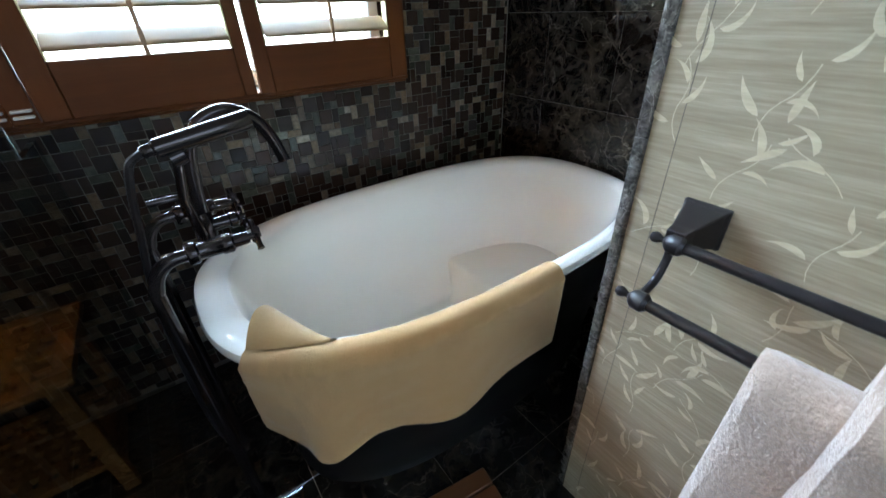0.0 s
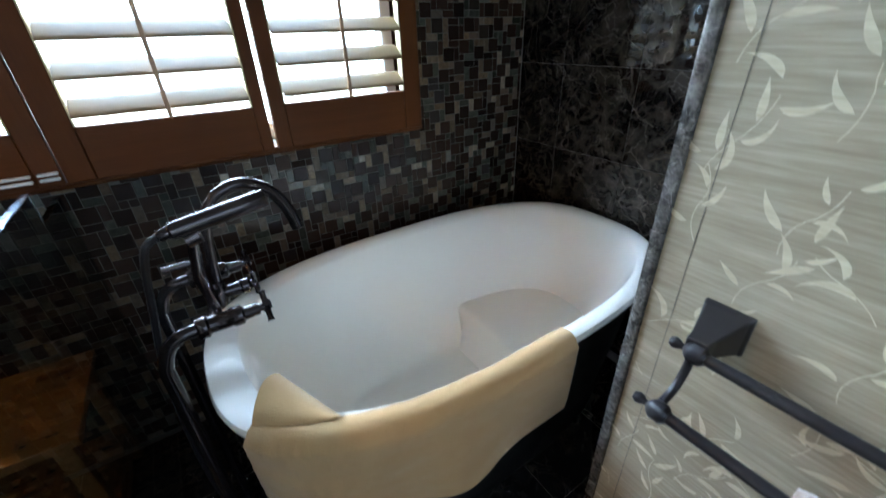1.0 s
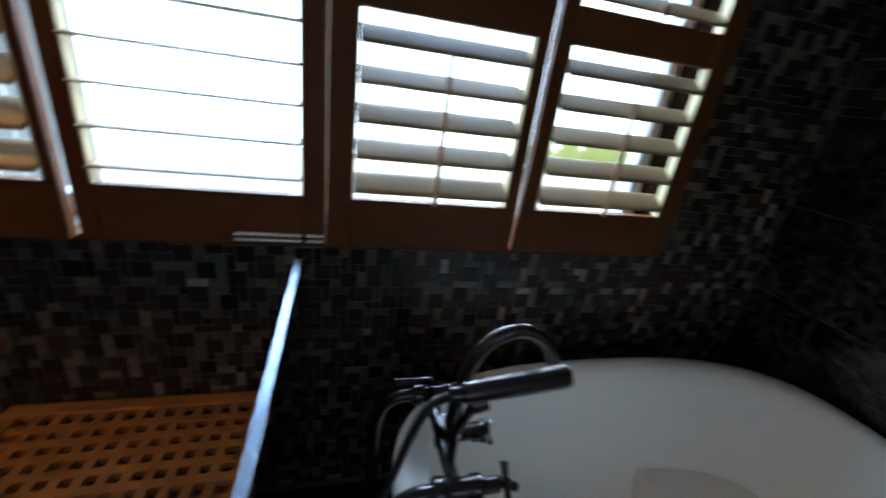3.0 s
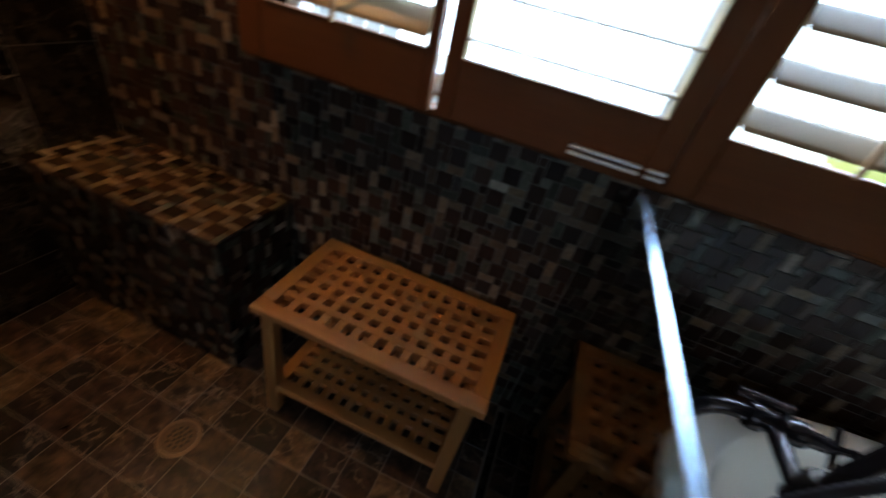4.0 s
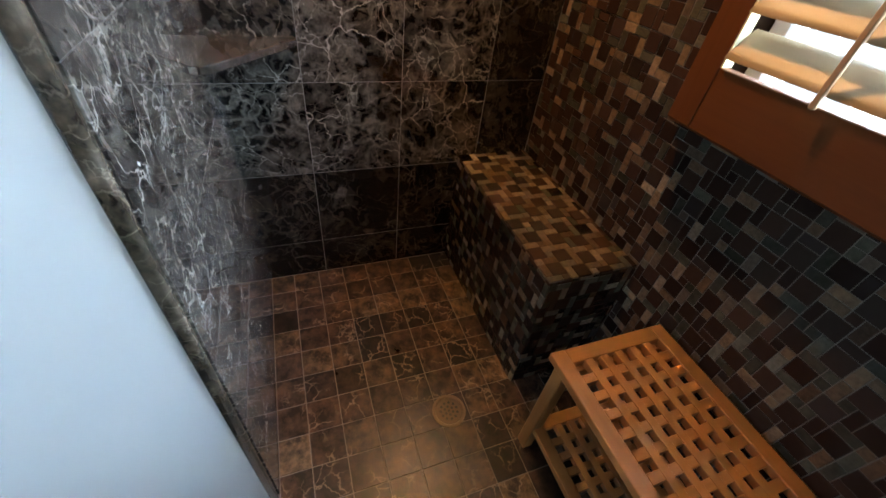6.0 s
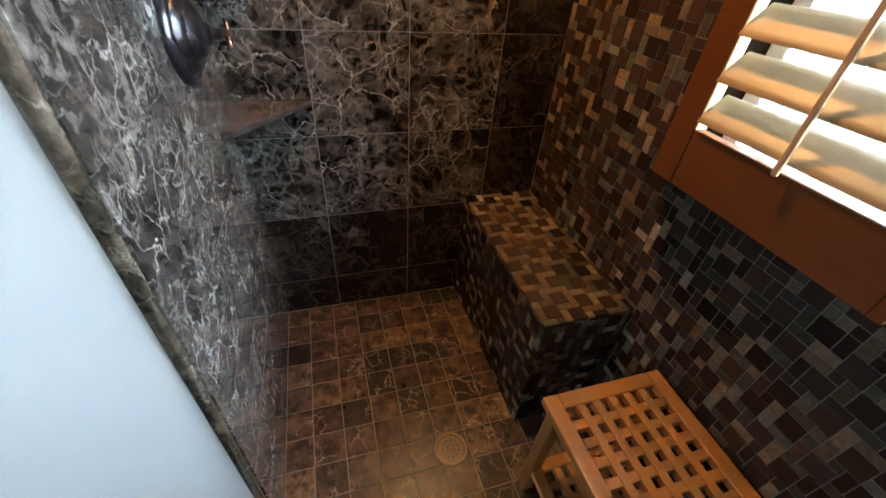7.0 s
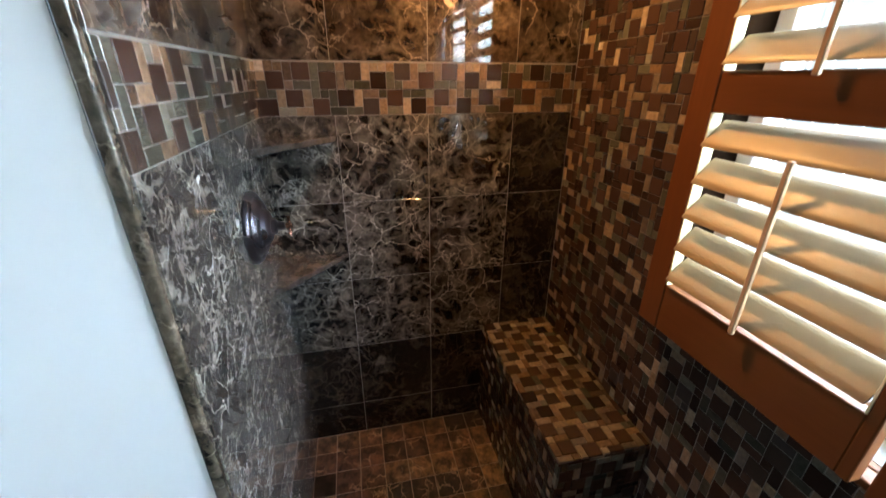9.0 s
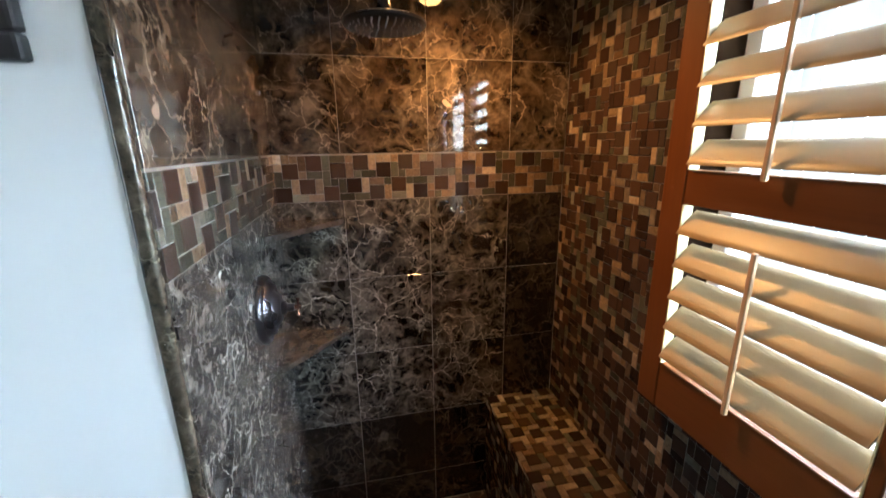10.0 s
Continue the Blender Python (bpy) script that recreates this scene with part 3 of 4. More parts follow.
for i in range(30):
    x = -6.2 + 0.19 * i
    under(part("board", box(x, x + 0.18, 3.2, 3.225, -0.5, 3.2, 0.006), M_SASH), neighbour)

# ---- things ----
# shutters
PANELS = ((0.680, 1.077, 47), (1.155, 1.546, 2), (1.655, 2.030, 37), (2.117, 2.497, 37))
PITCH = 0.076
for (a, b, tilt), text in zip(PANELS, ("with louvres tilted down", "with louvres set level and wide open", "with louvres half open", "with louvres half open")):
    sh = empty("plantation_shutter", "brown wooden plantation shutter panel " + text, "shutter", "shutters on the window", at=((a + b) / 2, -0.071, 0.914))
    lo = {0.680: 0.616, 1.155: 1.118, 1.655: 1.5985, 2.117: 2.076}[a]
    hi = {0.680: 1.098, 1.155: 1.5955, 1.655: 2.064, 2.117: 2.558}[a]
    for x0, x1 in ((lo, a - 0.002), (b + 0.002, hi)):
        under(part("stile", box(x0, x1, -0.085, -0.057, 0.914, 2.022, 0.003, 2), M_SHUT_Z), sh)
    for z0, z1 in ((0.914, 1.035), (1.422, 1.497), (1.960, 2.022)):
        under(part("rail", box(a - 0.002, b + 0.002, -0.0835, -0.0585, z0, z1, 0.002), M_SHUT_X), sh)
    for x0, x1 in ((a - 0.0018, a + 0.0012), (b - 0.0012, b + 0.0018)):
        for z0, z1 in ((1.036, 1.421), (1.498, 1.959)):
            under(part("stop_strip", box(x0, x1, -0.0842, -0.0582, z0, z1), M_STOP, None, "pale strip on the inner edge"), sh)
    half, first = (0.0345, 1.079) if a < 1 else (0.032, 1.074)
    for z_first, count in ((first, 5), (first + 6 * PITCH - 0.002, 6)):
        for i in range(count):
            own = bmesh.new()
            prof = []
            for k in range(12):
                t = 2 * math.pi * k / 12
                prof.append((half * math.copysign(abs(math.cos(t)) ** 0.8, math.cos(t)), 0.0036 * math.copysign(abs(math.sin(t)) ** 0.6, math.sin(t))))
            rings = [[own.verts.new((x, p, q)) for p, q in prof] for x in (a + 0.0025, b - 0.0025)]
            for k in range(12):
                own.faces.new((rings[0][k], rings[0][(k + 1) % 12], rings[1][(k + 1) % 12], rings[1][k]))
            own.faces.new(rings[0][::-1])
            own.faces.new(rings[1])
            lv = part("louvre", own, M_LOUVRE, None, "", True)
            lv.matrix_world = pose(0, -0.071, z_first + i * PITCH, tilt + 1.2 * math.sin(3 * i + a * 9), 0, 0)
            under(lv, sh)
        mid = (a + b) / 2 - (0 if a > 1 else 0.008 if count == 5 else 0.018)
        f = Matrix.Translation((0, -0.071, 0)) @ pose(0, 0, 0, tilt)
        front = f @ Vector((0, -half, 0))
        z0, z1 = z_first - 0.030 + front.z + 0.01, z_first + (count - 1) * PITCH + front.z + 0.006
        rod = None
        if tilt > 5:
            rod = under(part("tilt_rod", box(mid - 0.005, mid + 0.005, front.y - 0.013, front.y - 0.003, z0, z1, 0.002), M_ROD), sh)
        for i in range(count):
            st = part("staple", tube([(mid, front.y - 0.004, z_first + i * PITCH + front.z), (mid, front.y + 0.004, z_first + i * PITCH + front.z)], 0.0012, 6), M_STEEL, rod)
            if rod is None:
                under(st, sh)
# thin pale strips stand in for light patches falling on the rail
bar = empty("rail_light_patches", "pale strips put in for light patches on the shutter rail", "catch", at=(1.5, -0.058, 0.92))
for x0, x1 in ((1.405, 1.545), (1.556, 1.592)):
    for z0, z1 in ((0.929, 0.935), (0.942, 0.948)):
        under(part("strip", box(x0, x1, -0.098, -0.0855, z0, z1, 0.0015), M_SASH), bar)

# glass screen
screen = empty("glass_screen", "low clear glass screen with polished edge beside the shower", "glass screen", at=(1.548, -0.5, 0.0))
own = bmesh.new()
outline = ((-1.030, 0.006), (0.004, 0.006), (0.004, 0.868), (-0.195, 0.868), (-0.195, 0.930), (-1.030, 0.930))
side_a = [own.verts.new((1.542, y, z)) for y, z in outline]
side_b = [own.verts.new((1.555, y, z)) for y, z in outline]
own.faces.new(side_a)
own.faces.new(side_b[::-1])
for k in range(6):
    own.faces.new((side_a[k], side_b[k], side_b[(k + 1) % 6], side_a[(k + 1) % 6]))
under(part("pane", own, M_SCREEN), screen)
# metal strip for the polished edge, cut to where the window gleam begins
under(part("polished_edge", box(1.5415, 1.5555, -1.030, -0.195, 0.9303, 0.9350, 0.001), M_EDGE, None, "bright polished top edge"), screen)

# shower bench
bench = empty("shower_bench", "built-in shower bench covered in brown mosaic tiles", "bench", at=(0.34, -0.15, 0))
under(part("core", box(0.001, 0.6835, -0.2885, -0.001, 0.0, 0.4955), M_GROUT), bench)

# slatted stool
stool = empty("slatted_stool", "golden teak stool with pierced grid top and lower shelf", "stool", at=(1.15, -0.19, 0))
SX0, SX1, SY0, SY1, SZ = 0.845, 1.452, -0.365, -0.018, 0.431


def grid_top(name, x0, x1, y0, y1, z0, z1, nx, ny, edge):
    """A frame with a grid of square holes."""
    under(part(name + "_frame", box(x0, x1, y0, y0 + edge, z0, z1, 0.003, 2), M_TEAK_X), stool)
    under(part(name + "_frame", box(x0, x1, y1 - edge, y1, z0, z1, 0.003, 2), M_TEAK_X), stool)
    under(part(name + "_frame", box(x0, x0 + edge, y0 + edge, y1 - edge, z0, z1, 0.003, 2), M_TEAK_Y), stool)
    under(part(name + "_frame", box(x1 - edge, x1, y0 + edge, y1 - edge, z0, z1, 0.003, 2), M_TEAK_Y), stool)
    ax, ay, bx, by = x0 + edge, y0 + edge, x1 - edge, y1 - edge
    wx, wy = (bx - ax) / nx, (by - ay) / ny
    for i in range(1, nx):
        under(part("slat", box(ax + i * wx - wx * 0.25, ax + i * wx + wx * 0.25, ay, by, z0 + 0.003, z1 - 0.0020, 0.001), M_TEAK_Y), stool)
    for k in range(1, ny):
        under(part("slat", box(ax, bx, ay + k * wy - wy * 0.25, ay + k * wy + wy * 0.25, z0 + 0.002, z1 - 0.0012, 0.001), M_TEAK_X), stool)


grid_top("top", SX0, SX1, SY0, SY1, SZ - 0.024, SZ, 12, 6, 0.040)
grid_top("shelf", SX0 + 0.03, SX1 - 0.03, SY0 + 0.012, SY1 - 0.012, 0.105, 0.127, 12, 6, 0.034)
for x in (SX0 + 0.022, SX1 - 0.058):
    for y in (SY0 + 0.008, SY1 - 0.040):
        under(part("leg", box(x, x + 0.036, y, y + 0.032, 0.0, SZ - 0.0245, 0.004, 2), M_TEAK_Z), stool)
    under(part("stretcher", box(x + 0.004, x + 0.032, SY0 + 0.040, SY1 - 0.040, SZ - 0.062, SZ - 0.0245, 0.002), M_TEAK_Y), stool)
    under(part("stretcher", box(x + 0.004, x + 0.032, SY0 + 0.040, SY1 - 0.040, 0.070, 0.1045, 0.002), M_TEAK_Y), stool)

# bathtub
TX0, TX1, TY0, TY1, TZ, TN = 1.741, 3.082, -0.888, -0.120, 0.580, 2.75
TCX, TCY, TA, TB = (TX0 + TX1) / 2, (TY0 + TY1) / 2, (TX1 - TX0) / 2, (TY1 - TY0) / 2


def oval(s, inset=0.0):
    """A point of the bathtub's outline."""
    c, d = math.cos(s), math.sin(s)
    return (TCX + (TA - inset) * math.copysign(abs(c) ** (2 / TN), c), TCY + (TB - inset) * math.copysign(abs(d) ** (2 / TN), d))


def loft(rings, closed_first=False, closed_last=False):
    own = bmesh.new()
    vs = [[own.verts.new(p) for p in r] for r in rings]
    n = len(vs[0])
    for a, b in zip(vs, vs[1:]):
        for k in range(n):
            own.faces.new((a[k], a[(k + 1) % n], b[(k + 1) % n], b[k]))
    if closed_first:
        own.faces.new(vs[0][::-1])
    if closed_last:
        own.faces.new(vs[-1])
    return own


ANG = [2 * math.pi * k / 96 for k in range(96)]
tub = empty("bathtub", "freestanding white enamel bathtub with black outside", "bathtub", at=(TCX, TCY, 0))
rings = []


def foot_deck(s):
    """The rim is wider at the tap end."""
    return 0.030 * max(0.0, -math.cos(s)) ** 2


for inset, z, deck in ((0.030, TZ - 0.034, 0), (0.008, TZ - 0.033, 0), (0.001, TZ - 0.024, 0), (0.0, TZ - 0.014, 0), (0.004, TZ - 0.004, 0), (0.012, TZ, 0), (0.028, TZ - 0.001, 0.6), (0.044, TZ - 0.007, 1),
                       (0.054, TZ - 0.022, 1), (0.062, TZ - 0.06, 1), (0.102, TZ - 0.18, 1), (0.148, TZ - 0.32, 0.6), (0.180, TZ - 0.39, 0.4), (0.206, TZ - 0.440, 0.2), (0.214, TZ - 0.452, 0.1), (0.226, TZ - 0.460, 0), (0.244, TZ - 0.464, 0), (0.30, TZ - 0.465, 0)):
    rings.append([(*oval(s, inset + deck * foot_deck(s)), z) for s in ANG])
under(part("basin", loft(rings, False, True), M_ENAMEL, None, "glossy white enamel inside and rim", True), tub)
own = loft([[(*oval(s, i), z) for s in ANG] for i, z in ((0.032, TZ - 0.034), (0.036, TZ - 0.10), (0.060, TZ - 0.30), (0.085, TZ - 0.46), (0.095, 0.02), (0.090, 0.0))], False, True)
under(part("skirt", own, M_BLACK, None, "matt black painted outside", True), tub)
# seat at the far end of the basin, blending into its walls
own = bmesh.new()
last = None
for z, front, grow in ((0.112, 2.508, 0.215), (0.225, 2.562, 0.160), (0.240, 2.569, 0.154), (0.248, 2.576, 0.150), (0.2515, 2.586, 0.148), (0.252, 2.600, 0.147)):
    arc = [oval(-math.pi * 0.44 + math.pi * 0.88 * k / 32, grow) for k in range(33)]
    arc = [(max(x, front), y) for x, y in arc]
    ring = [own.verts.new((x, y, z)) for x, y in arc]
    ring += [own.verts.new((front, arc[-1][1] + (arc[0][1] - arc[-1][1]) * j / 12, z)) for j in range(1, 12)]
    if last:
        for k in range(len(ring)):
            own.faces.new((last[k], last[(k + 1) % len(ring)], ring[(k + 1) % len(ring)], ring[k]))
    last = ring
own.faces.new(last)
under(part("seat", own, M_ENAMEL, None, "moulded white step inside", True), tub)

# cotton bath mat over the rim
mat_th = empty("bath_mat", "cream cotton bath mat draped over the tub rim", "bath mat", at=(2.1, -0.83, 0.3))


def mat_surface(thick):
    S0, S1, NS, NV = math.radians(206), math.radians(271.5), 72, 40
    rows = []
    for i in range(NS + 1):
        u = i / NS
        s = S0 + (S1 - S0) * u
        hem = float(np.interp(u, (0, 0.08, 0.16, 0.25, 0.35, 0.46, 0.55, 0.64, 0.8, 1), (0.185, 0.215, 0.240, 0.257, 0.249, 0.228, 0.230, 0.242, 0.240, 0.215)))
        wrinkle = 0.004 * math.sin(u * 21 + 1.0) * math.sin(u * 7)
        inside = 0.075 + 0.035 * math.sin(u * 9.0 + 0.6)
        row = []
        for k in range(NV + 1):
            v = k / NV * (inside + 0.05 + hem)
            if v < inside:
                d = inside - v
                inset, z = 0.047 + d * 0.17 - thick, TZ - 0.012 - d
            elif v < inside + 0.05:
                t = (v - inside) / 0.05 * math.pi
                inset, z = 0.021 + (0.026 - thick * -0.4) * math.cos(t), TZ - 0.012 + (0.017 + thick) * math.sin(t)
            else:
                d = v - inside - 0.05
                inset, z = -0.007 - thick + min(d, 0.06) * 0.02 - wrinkle * (d / 0.2) - 0.016 * (d / 0.25) ** 2 * math.sin(u * 14.5 + 3.6), TZ - 0.012 - d
            inset -= 0.0022 * noise.noise((u * 9, k * 0.24, 3.1)) + 0.0012 * noise.noise((u * 30, k * 0.6, 1.7))
            z += 0.0016 * noise.noise((u * 22, k * 0.5, 8.2))
            x, y = oval(s, inset)
            row.append((x, y, z))
        rows.append(row)
    return rows


own = bmesh.new()
sheets = []
for thick in (0.0, 0.007):
    sheets.append([[own.verts.new(p) for p in row] for row in mat_surface(thick)])
for sh in sheets:
    for i in range(len(sh) - 1):
        for k in range(len(sh[0]) - 1):
            own.faces.new((sh[i][k], sh[i + 1][k], sh[i + 1][k + 1], sh[i][k + 1]))
rim_a = [r[0] for r in sheets[0]] + sheets[0][-1][1:] + [r[-1] for r in sheets[0]][::-1][1:] + sheets[0][0][::-1][1:-1]
rim_b = [r[0] for r in sheets[1]] + sheets[1][-1][1:] + [r[-1] for r in sheets[1]][::-1][1:] + sheets[1][0][::-1][1:-1]
for k in range(len(rim_a)):
    own.faces.new((rim_a[k], rim_a[(k + 1) % len(rim_a)], rim_b[(k + 1) % len(rim_b)], rim_b[k]))
under(part("cloth", own, M_MAT, None, "", True), mat_th)
# folded-back corner
own = bmesh.new()
rows = []
for i in range(13):
    u = i / 12
    a = Vector((1.874, -0.610, 0.606)).lerp(Vector((1.972, -0.776, 0.588)), u)
    b = Vector((*oval(math.radians(206.5 + 21 * u), 0.010 + 0.022 * u), 0.589))
    a = a - Vector((0, 0, 0.022 + 0.05 * u))
    rows.append([a.lerp(b, k / 10) + Vector((0, 0, (0.036 - 0.014 * u) * math.sin(math.pi * k / 10) ** 0.8)) for k in range(11)])
for lift in (0.0, 0.004):
    g = [[own.verts.new(p + Vector((0, 0, lift))) for p in r] for r in rows]
    for i in range(12):
        for k in range(10):
            own.faces.new((g[i][k], g[i + 1][k], g[i + 1][k + 1], g[i][k + 1]))
under(part("folded_corner", own, M_MAT, None, "corner folded back over the rim", True), mat_th)

# floor-standing tub filler
filler = empty("tub_filler", "floor-standing bronze bath filler with hand shower", "bath tap", at=(1.75, -0.5, 0))
VZ = 0.752
for y in (-0.602, -0.405):
    line = [(1.706, y, 0.0), (1.706, y, 0.35), (1.706, y, 0.66), (1.709, y, 0.70), (1.722, y, 0.732), (1.745, y, VZ - 0.003), (1.775, y, VZ)]
    under(part("riser_pipe", tube(smooth_line(line, 5), 0.0125, 14), M_BRONZE, None, "", True), filler)
    under(part("floor_flange", lathe([(0.0, 0), (0.034, 0), (0.034, 0.006), (0.02, 0.014), (0.0, 0.014)], Matrix.Translation((1.706, y, 0)), 20), M_BRONZE, None, "", True), filler)
    m = along((1.772, y, VZ), (1.90, y, VZ))
    valve = under(part("valve", lathe([(0.0, 0), (0.019, 0), (0.021, 0.004), (0.021, 0.016), (0.016, 0.020), (0.0165, 0.055), (0.019, 0.058), (0.019, 0.074), (0.013, 0.078), (0.012, 0.104), (0.0, 0.104)], m, 18), M_BRONZE, None, "", True), filler)
    own = bmesh.new()
    tube([(1.876, y, VZ), (1.898, y, VZ)], 0.007, 10, own)
    for d in (Vector((0, 0.7, 0.7)), Vector((0, -0.7, 0.7))):
        c = Vector((1.889, y, VZ))
        tube([c - d * 0.030, c - d * 0.026, c + d * 0.026, c + d * 0.030], [0.0072, 0.0056, 0.0056, 0.0072], 10, own)
    under(part("cross_handle", own, M_BRONZE, None, "small cross handle", True), filler)
own = tube([(1.806, -0.61, VZ), (1.806, -0.40, VZ)], 0.0115, 14)
under(part("bridge", own, M_BRONZE, None, "", True), filler)
under(part("bridge_block", lathe([(0, -0.028), (0.017, -0.028), (0.020, -0.022), (0.020, 0.022), (0.017, 0.028), (0, 0.028)], Matrix.Translation((1.815, -0.503, VZ + 0.004)), 18), M_BRONZE, None, "", True), filler)
m = along((1.83, -0.503, VZ), (1.93, -0.503, VZ))
under(part("diverter", lathe([(0, 0), (0.014, 0), (0.014, 0.03), (0.017, 0.033), (0.017, 0.045), (0.010, 0.05), (0.010, 0.062), (0, 0.062)], m, 16), M_BRONZE, None, "", True), filler)
own = bmesh.new()
tube([(1.888, -0.503, VZ - 0.026), (1.888, -0.503, VZ + 0.026)], 0.005, 8, own)
tube([(1.888, -0.529, VZ), (1.888, -0.477, VZ)], 0.005, 8, own)
under(part("cross_handle", own, M_BRONZE, None, "", True), filler)
line = [(1.820, -0.503, VZ + 0.02), (1.826, -0.503, 0.84), (1.838, -0.503, 0.905), (1.868, -0.503, 0.948), (1.915, -0.503, 0.962), (1.960, -0.503, 0.938), (1.985, -0.503, 0.893), (1.996, -0.503, 0.850)]
under(part("spout", tube(smooth_line(line, 5), 0.0125, 14), M_BRONZE, None, "arched spout", True), filler)
cradle = bmesh.new()
tube([(1.808, -0.56, VZ + 0.008), (1.80, -0.575, 0.84), (1.815, -0.60, 0.925)], 0.008, 10, cradle)
tube([(1.806, -0.600, 0.918), (1.826, -0.600, 0.924)], 0.015, 12, cradle)
under(part("cradle", cradle, M_BRONZE, None, "", True), filler)
m = along((1.772, -0.602, 0.936), (1.940, -0.606, 0.962))
under(part("hand_shower", lathe([(0, 0), (0.009, 0), (0.0105, 0.004), (0.0105, 0.016), (0.0145, 0.020), (0.0160, 0.10), (0.0165, 0.158), (0.0150, 0.165), (0.0, 0.165)], m, 18), M_BRONZE, None, "cylindrical hand shower", True), filler)
line = [(1.773, -0.602, 0.936), (1.752, -0.600, 0.922), (1.738, -0.592, 0.88), (1.722, -0.580, 0.80), (1.700, -0.572, 0.68), (1.686, -0.568, 0.5), (1.684, -0.566, 0.33), (1.694, -0.572, 0.24), (1.704, -0.592, 0.22)]
pts = smooth_line(line, 14)
under(part("hose", tube(pts, [0.0068 if i % 2 else 0.0058 for i in range(len(pts))], 8), M_BRONZE_DK, None, "ribbed metal hose", True), filler)
own = tube([(1.735, -0.413, 0.792), (1.80, -0.413, 0.792), (1.806, -0.42, 0.76)], 0.0075, 10)
under(part("side_knob", own, M_BRONZE, None, "", True), filler)

# towel rail
rail = empty("towel_rail", "dark bronze double towel rail on the wallpaper", "towel rail", at=(X_PAPER, -1.46, 0.82))
for y in (-1.162, -1.772):
    rings = []
    for x, h in ((X_PAPER - 0.0005, 0.030), (X_PAPER - 0.008, 0.030), (X_PAPER - 0.011, 0.027), (X_PAPER - 0.060, 0.0145), (X_PAPER - 0.078, 0.0125)):
        rings.append([(x, y + a * h, 0.846 + b * h) for a, b in ((-1, -1), (1, -1), (1, 1), (-1, 1))])
    mount = loft(rings, True, True)
    bmesh.ops.bevel(mount, geom=mount.edges[:], offset=0.0015, segments=1, affect="EDGES")
    under(part("mount", mount, M_BRONZE_DK, None, "flared square wall mount"), rail)
    line = [(2.296, y, 0.842), (2.292, y, 0.815), (2.276, y, 0.790), (2.240, y, 0.778)]
    under(part("curved_arm", tube(smooth_line(line, 6), 0.0055, 10), M_BRONZE_DK, None, "", True), rail)
    for x, z in ((2.296, 0.842), (2.240, 0.778)):
        out = 1 if y > -1.4 else -1
        m = along((x, y - 0.016 * out, z), (x, y + 0.1 * out, z))
        own = lathe([(0, 0), (0.009, 0), (0.0135, 0.005), (0.0135, 0.018), (0.009, 0.024), (0.0042, 0.027), (0.004, 0.030), (0.0066, 0.034), (0.0078, 0.039), (0.0055, 0.044), (0, 0.046)], m, 16)
        under(part("finial", own, M_BRONZE_DK, None, "", True), rail)
for x, z in ((2.296, 0.842), (2.240, 0.778)):
    under(part("bar", tube([(x, -1.772, z), (x, -1.168, z)], 0.0078, 14), M_BRONZE_DK, None, "", True), rail)


def hung_towel(x, z, y0, y1, drop_front, drop_back, thick, seed):
    """A thick towel folded over a bar."""
    own = bmesh.new()
    sec = []
    r = 0.012 + thick
    for k in range(15):
        sec.append((-r - 0.004 * math.sin(k), z - drop_front + drop_front * k / 14))
    for k in range(1, 10):
        t = math.pi * k / 10
        sec.append((-r * math.cos(t), z + r * math.sin(t)))
    for k in range(15):
        sec.append((r, z - drop_back * k / 14))
    n = len(sec)
    inner = [((p * 0.011 / r), (q if q < z else z + (q - z) * 0.011 / r)) for p, q in sec]
    loop = sec + inner[::-1]
    ny = 30
    rings = []
    for j in range(ny + 1):
        u = j / ny
        e = min(u, 1 - u) * (y1 - y0)
        fat = 1 - 0.35 * max(0, 1 - e / 0.012) ** 2
        ring = []
        for p, q in loop:
            w = 0.006 * noise.noise((u * 5 + seed, q * 9, p * 30)) + 0.0025 * noise.noise((u * 26, q * 40 + seed, p * 90))
            ring.append((x + p * fat + (w if p < 0 else 0), y0 + (y1 - y0) * u + 0.003 * noise.noise((q * 14, seed, 0.3)), q + 0.3 * w))
        rings.append(ring)
    return loft(rings, True, True)


t1 = tagged(part("bath_towel", hung_towel(2.240, 0.778, -1.62, -1.300, 0.52, 0.40, 0.012, 2.0), M_TOWEL, None, "", True), "thick blush terry towel hanging over the lower bar", "towel", "towels on the rail")
t2 = tagged(part("bath_towel", hung_towel(2.240, 0.802, -1.66, -1.375, 0.34, 0.30, 0.036, 7.0), M_TOWEL, None, "", True), "folded blush terry towel laid over another towel", "towel", "towels on the rail")

# shower fittings
valve = empty("shower_valve", "round dark bronze shower valve with small lever", "shower valve", at=(0.350, Y_SIDE, 1.135))
m = along((0.350, Y_SIDE + 0.001, 1.135), (0.350, 0, 1.135))
under(part("plate", lathe([(0, 0), (0.092, 0), (0.092, 0.006), (0.086, 0.015), (0.080, 0.017), (0.079, 0.013), (0.074, 0.013), (0.066, 0.027), (0.056, 0.031), (0.055, 0.027), (0.050, 0.027), (0.038, 0.042), (0.024, 0.047), (0.0, 0.047)], m, 40), M_GUN, None, "stepped round plate", True), valve)
under(part("stem", lathe([(0, 0.02), (0.020, 0.02), (0.020, 0.055), (0.011, 0.060), (0.010, 0.078), (0.0, 0.078)], m, 18), M_GUN, None, "", True), valve)
own = bmesh.new()
c = Vector((0.350, Y_SIDE + 0.088, 1.135))
for d in (Vector((1, 0, 0.3)).normalized(), Vector((-0.3, 0, 1)).normalized()):
    tube([c - d * 0.024, c - d * 0.018, c + d * 0.018, c + d * 0.024], [0.006, 0.0042, 0.0042, 0.006], 10, own)
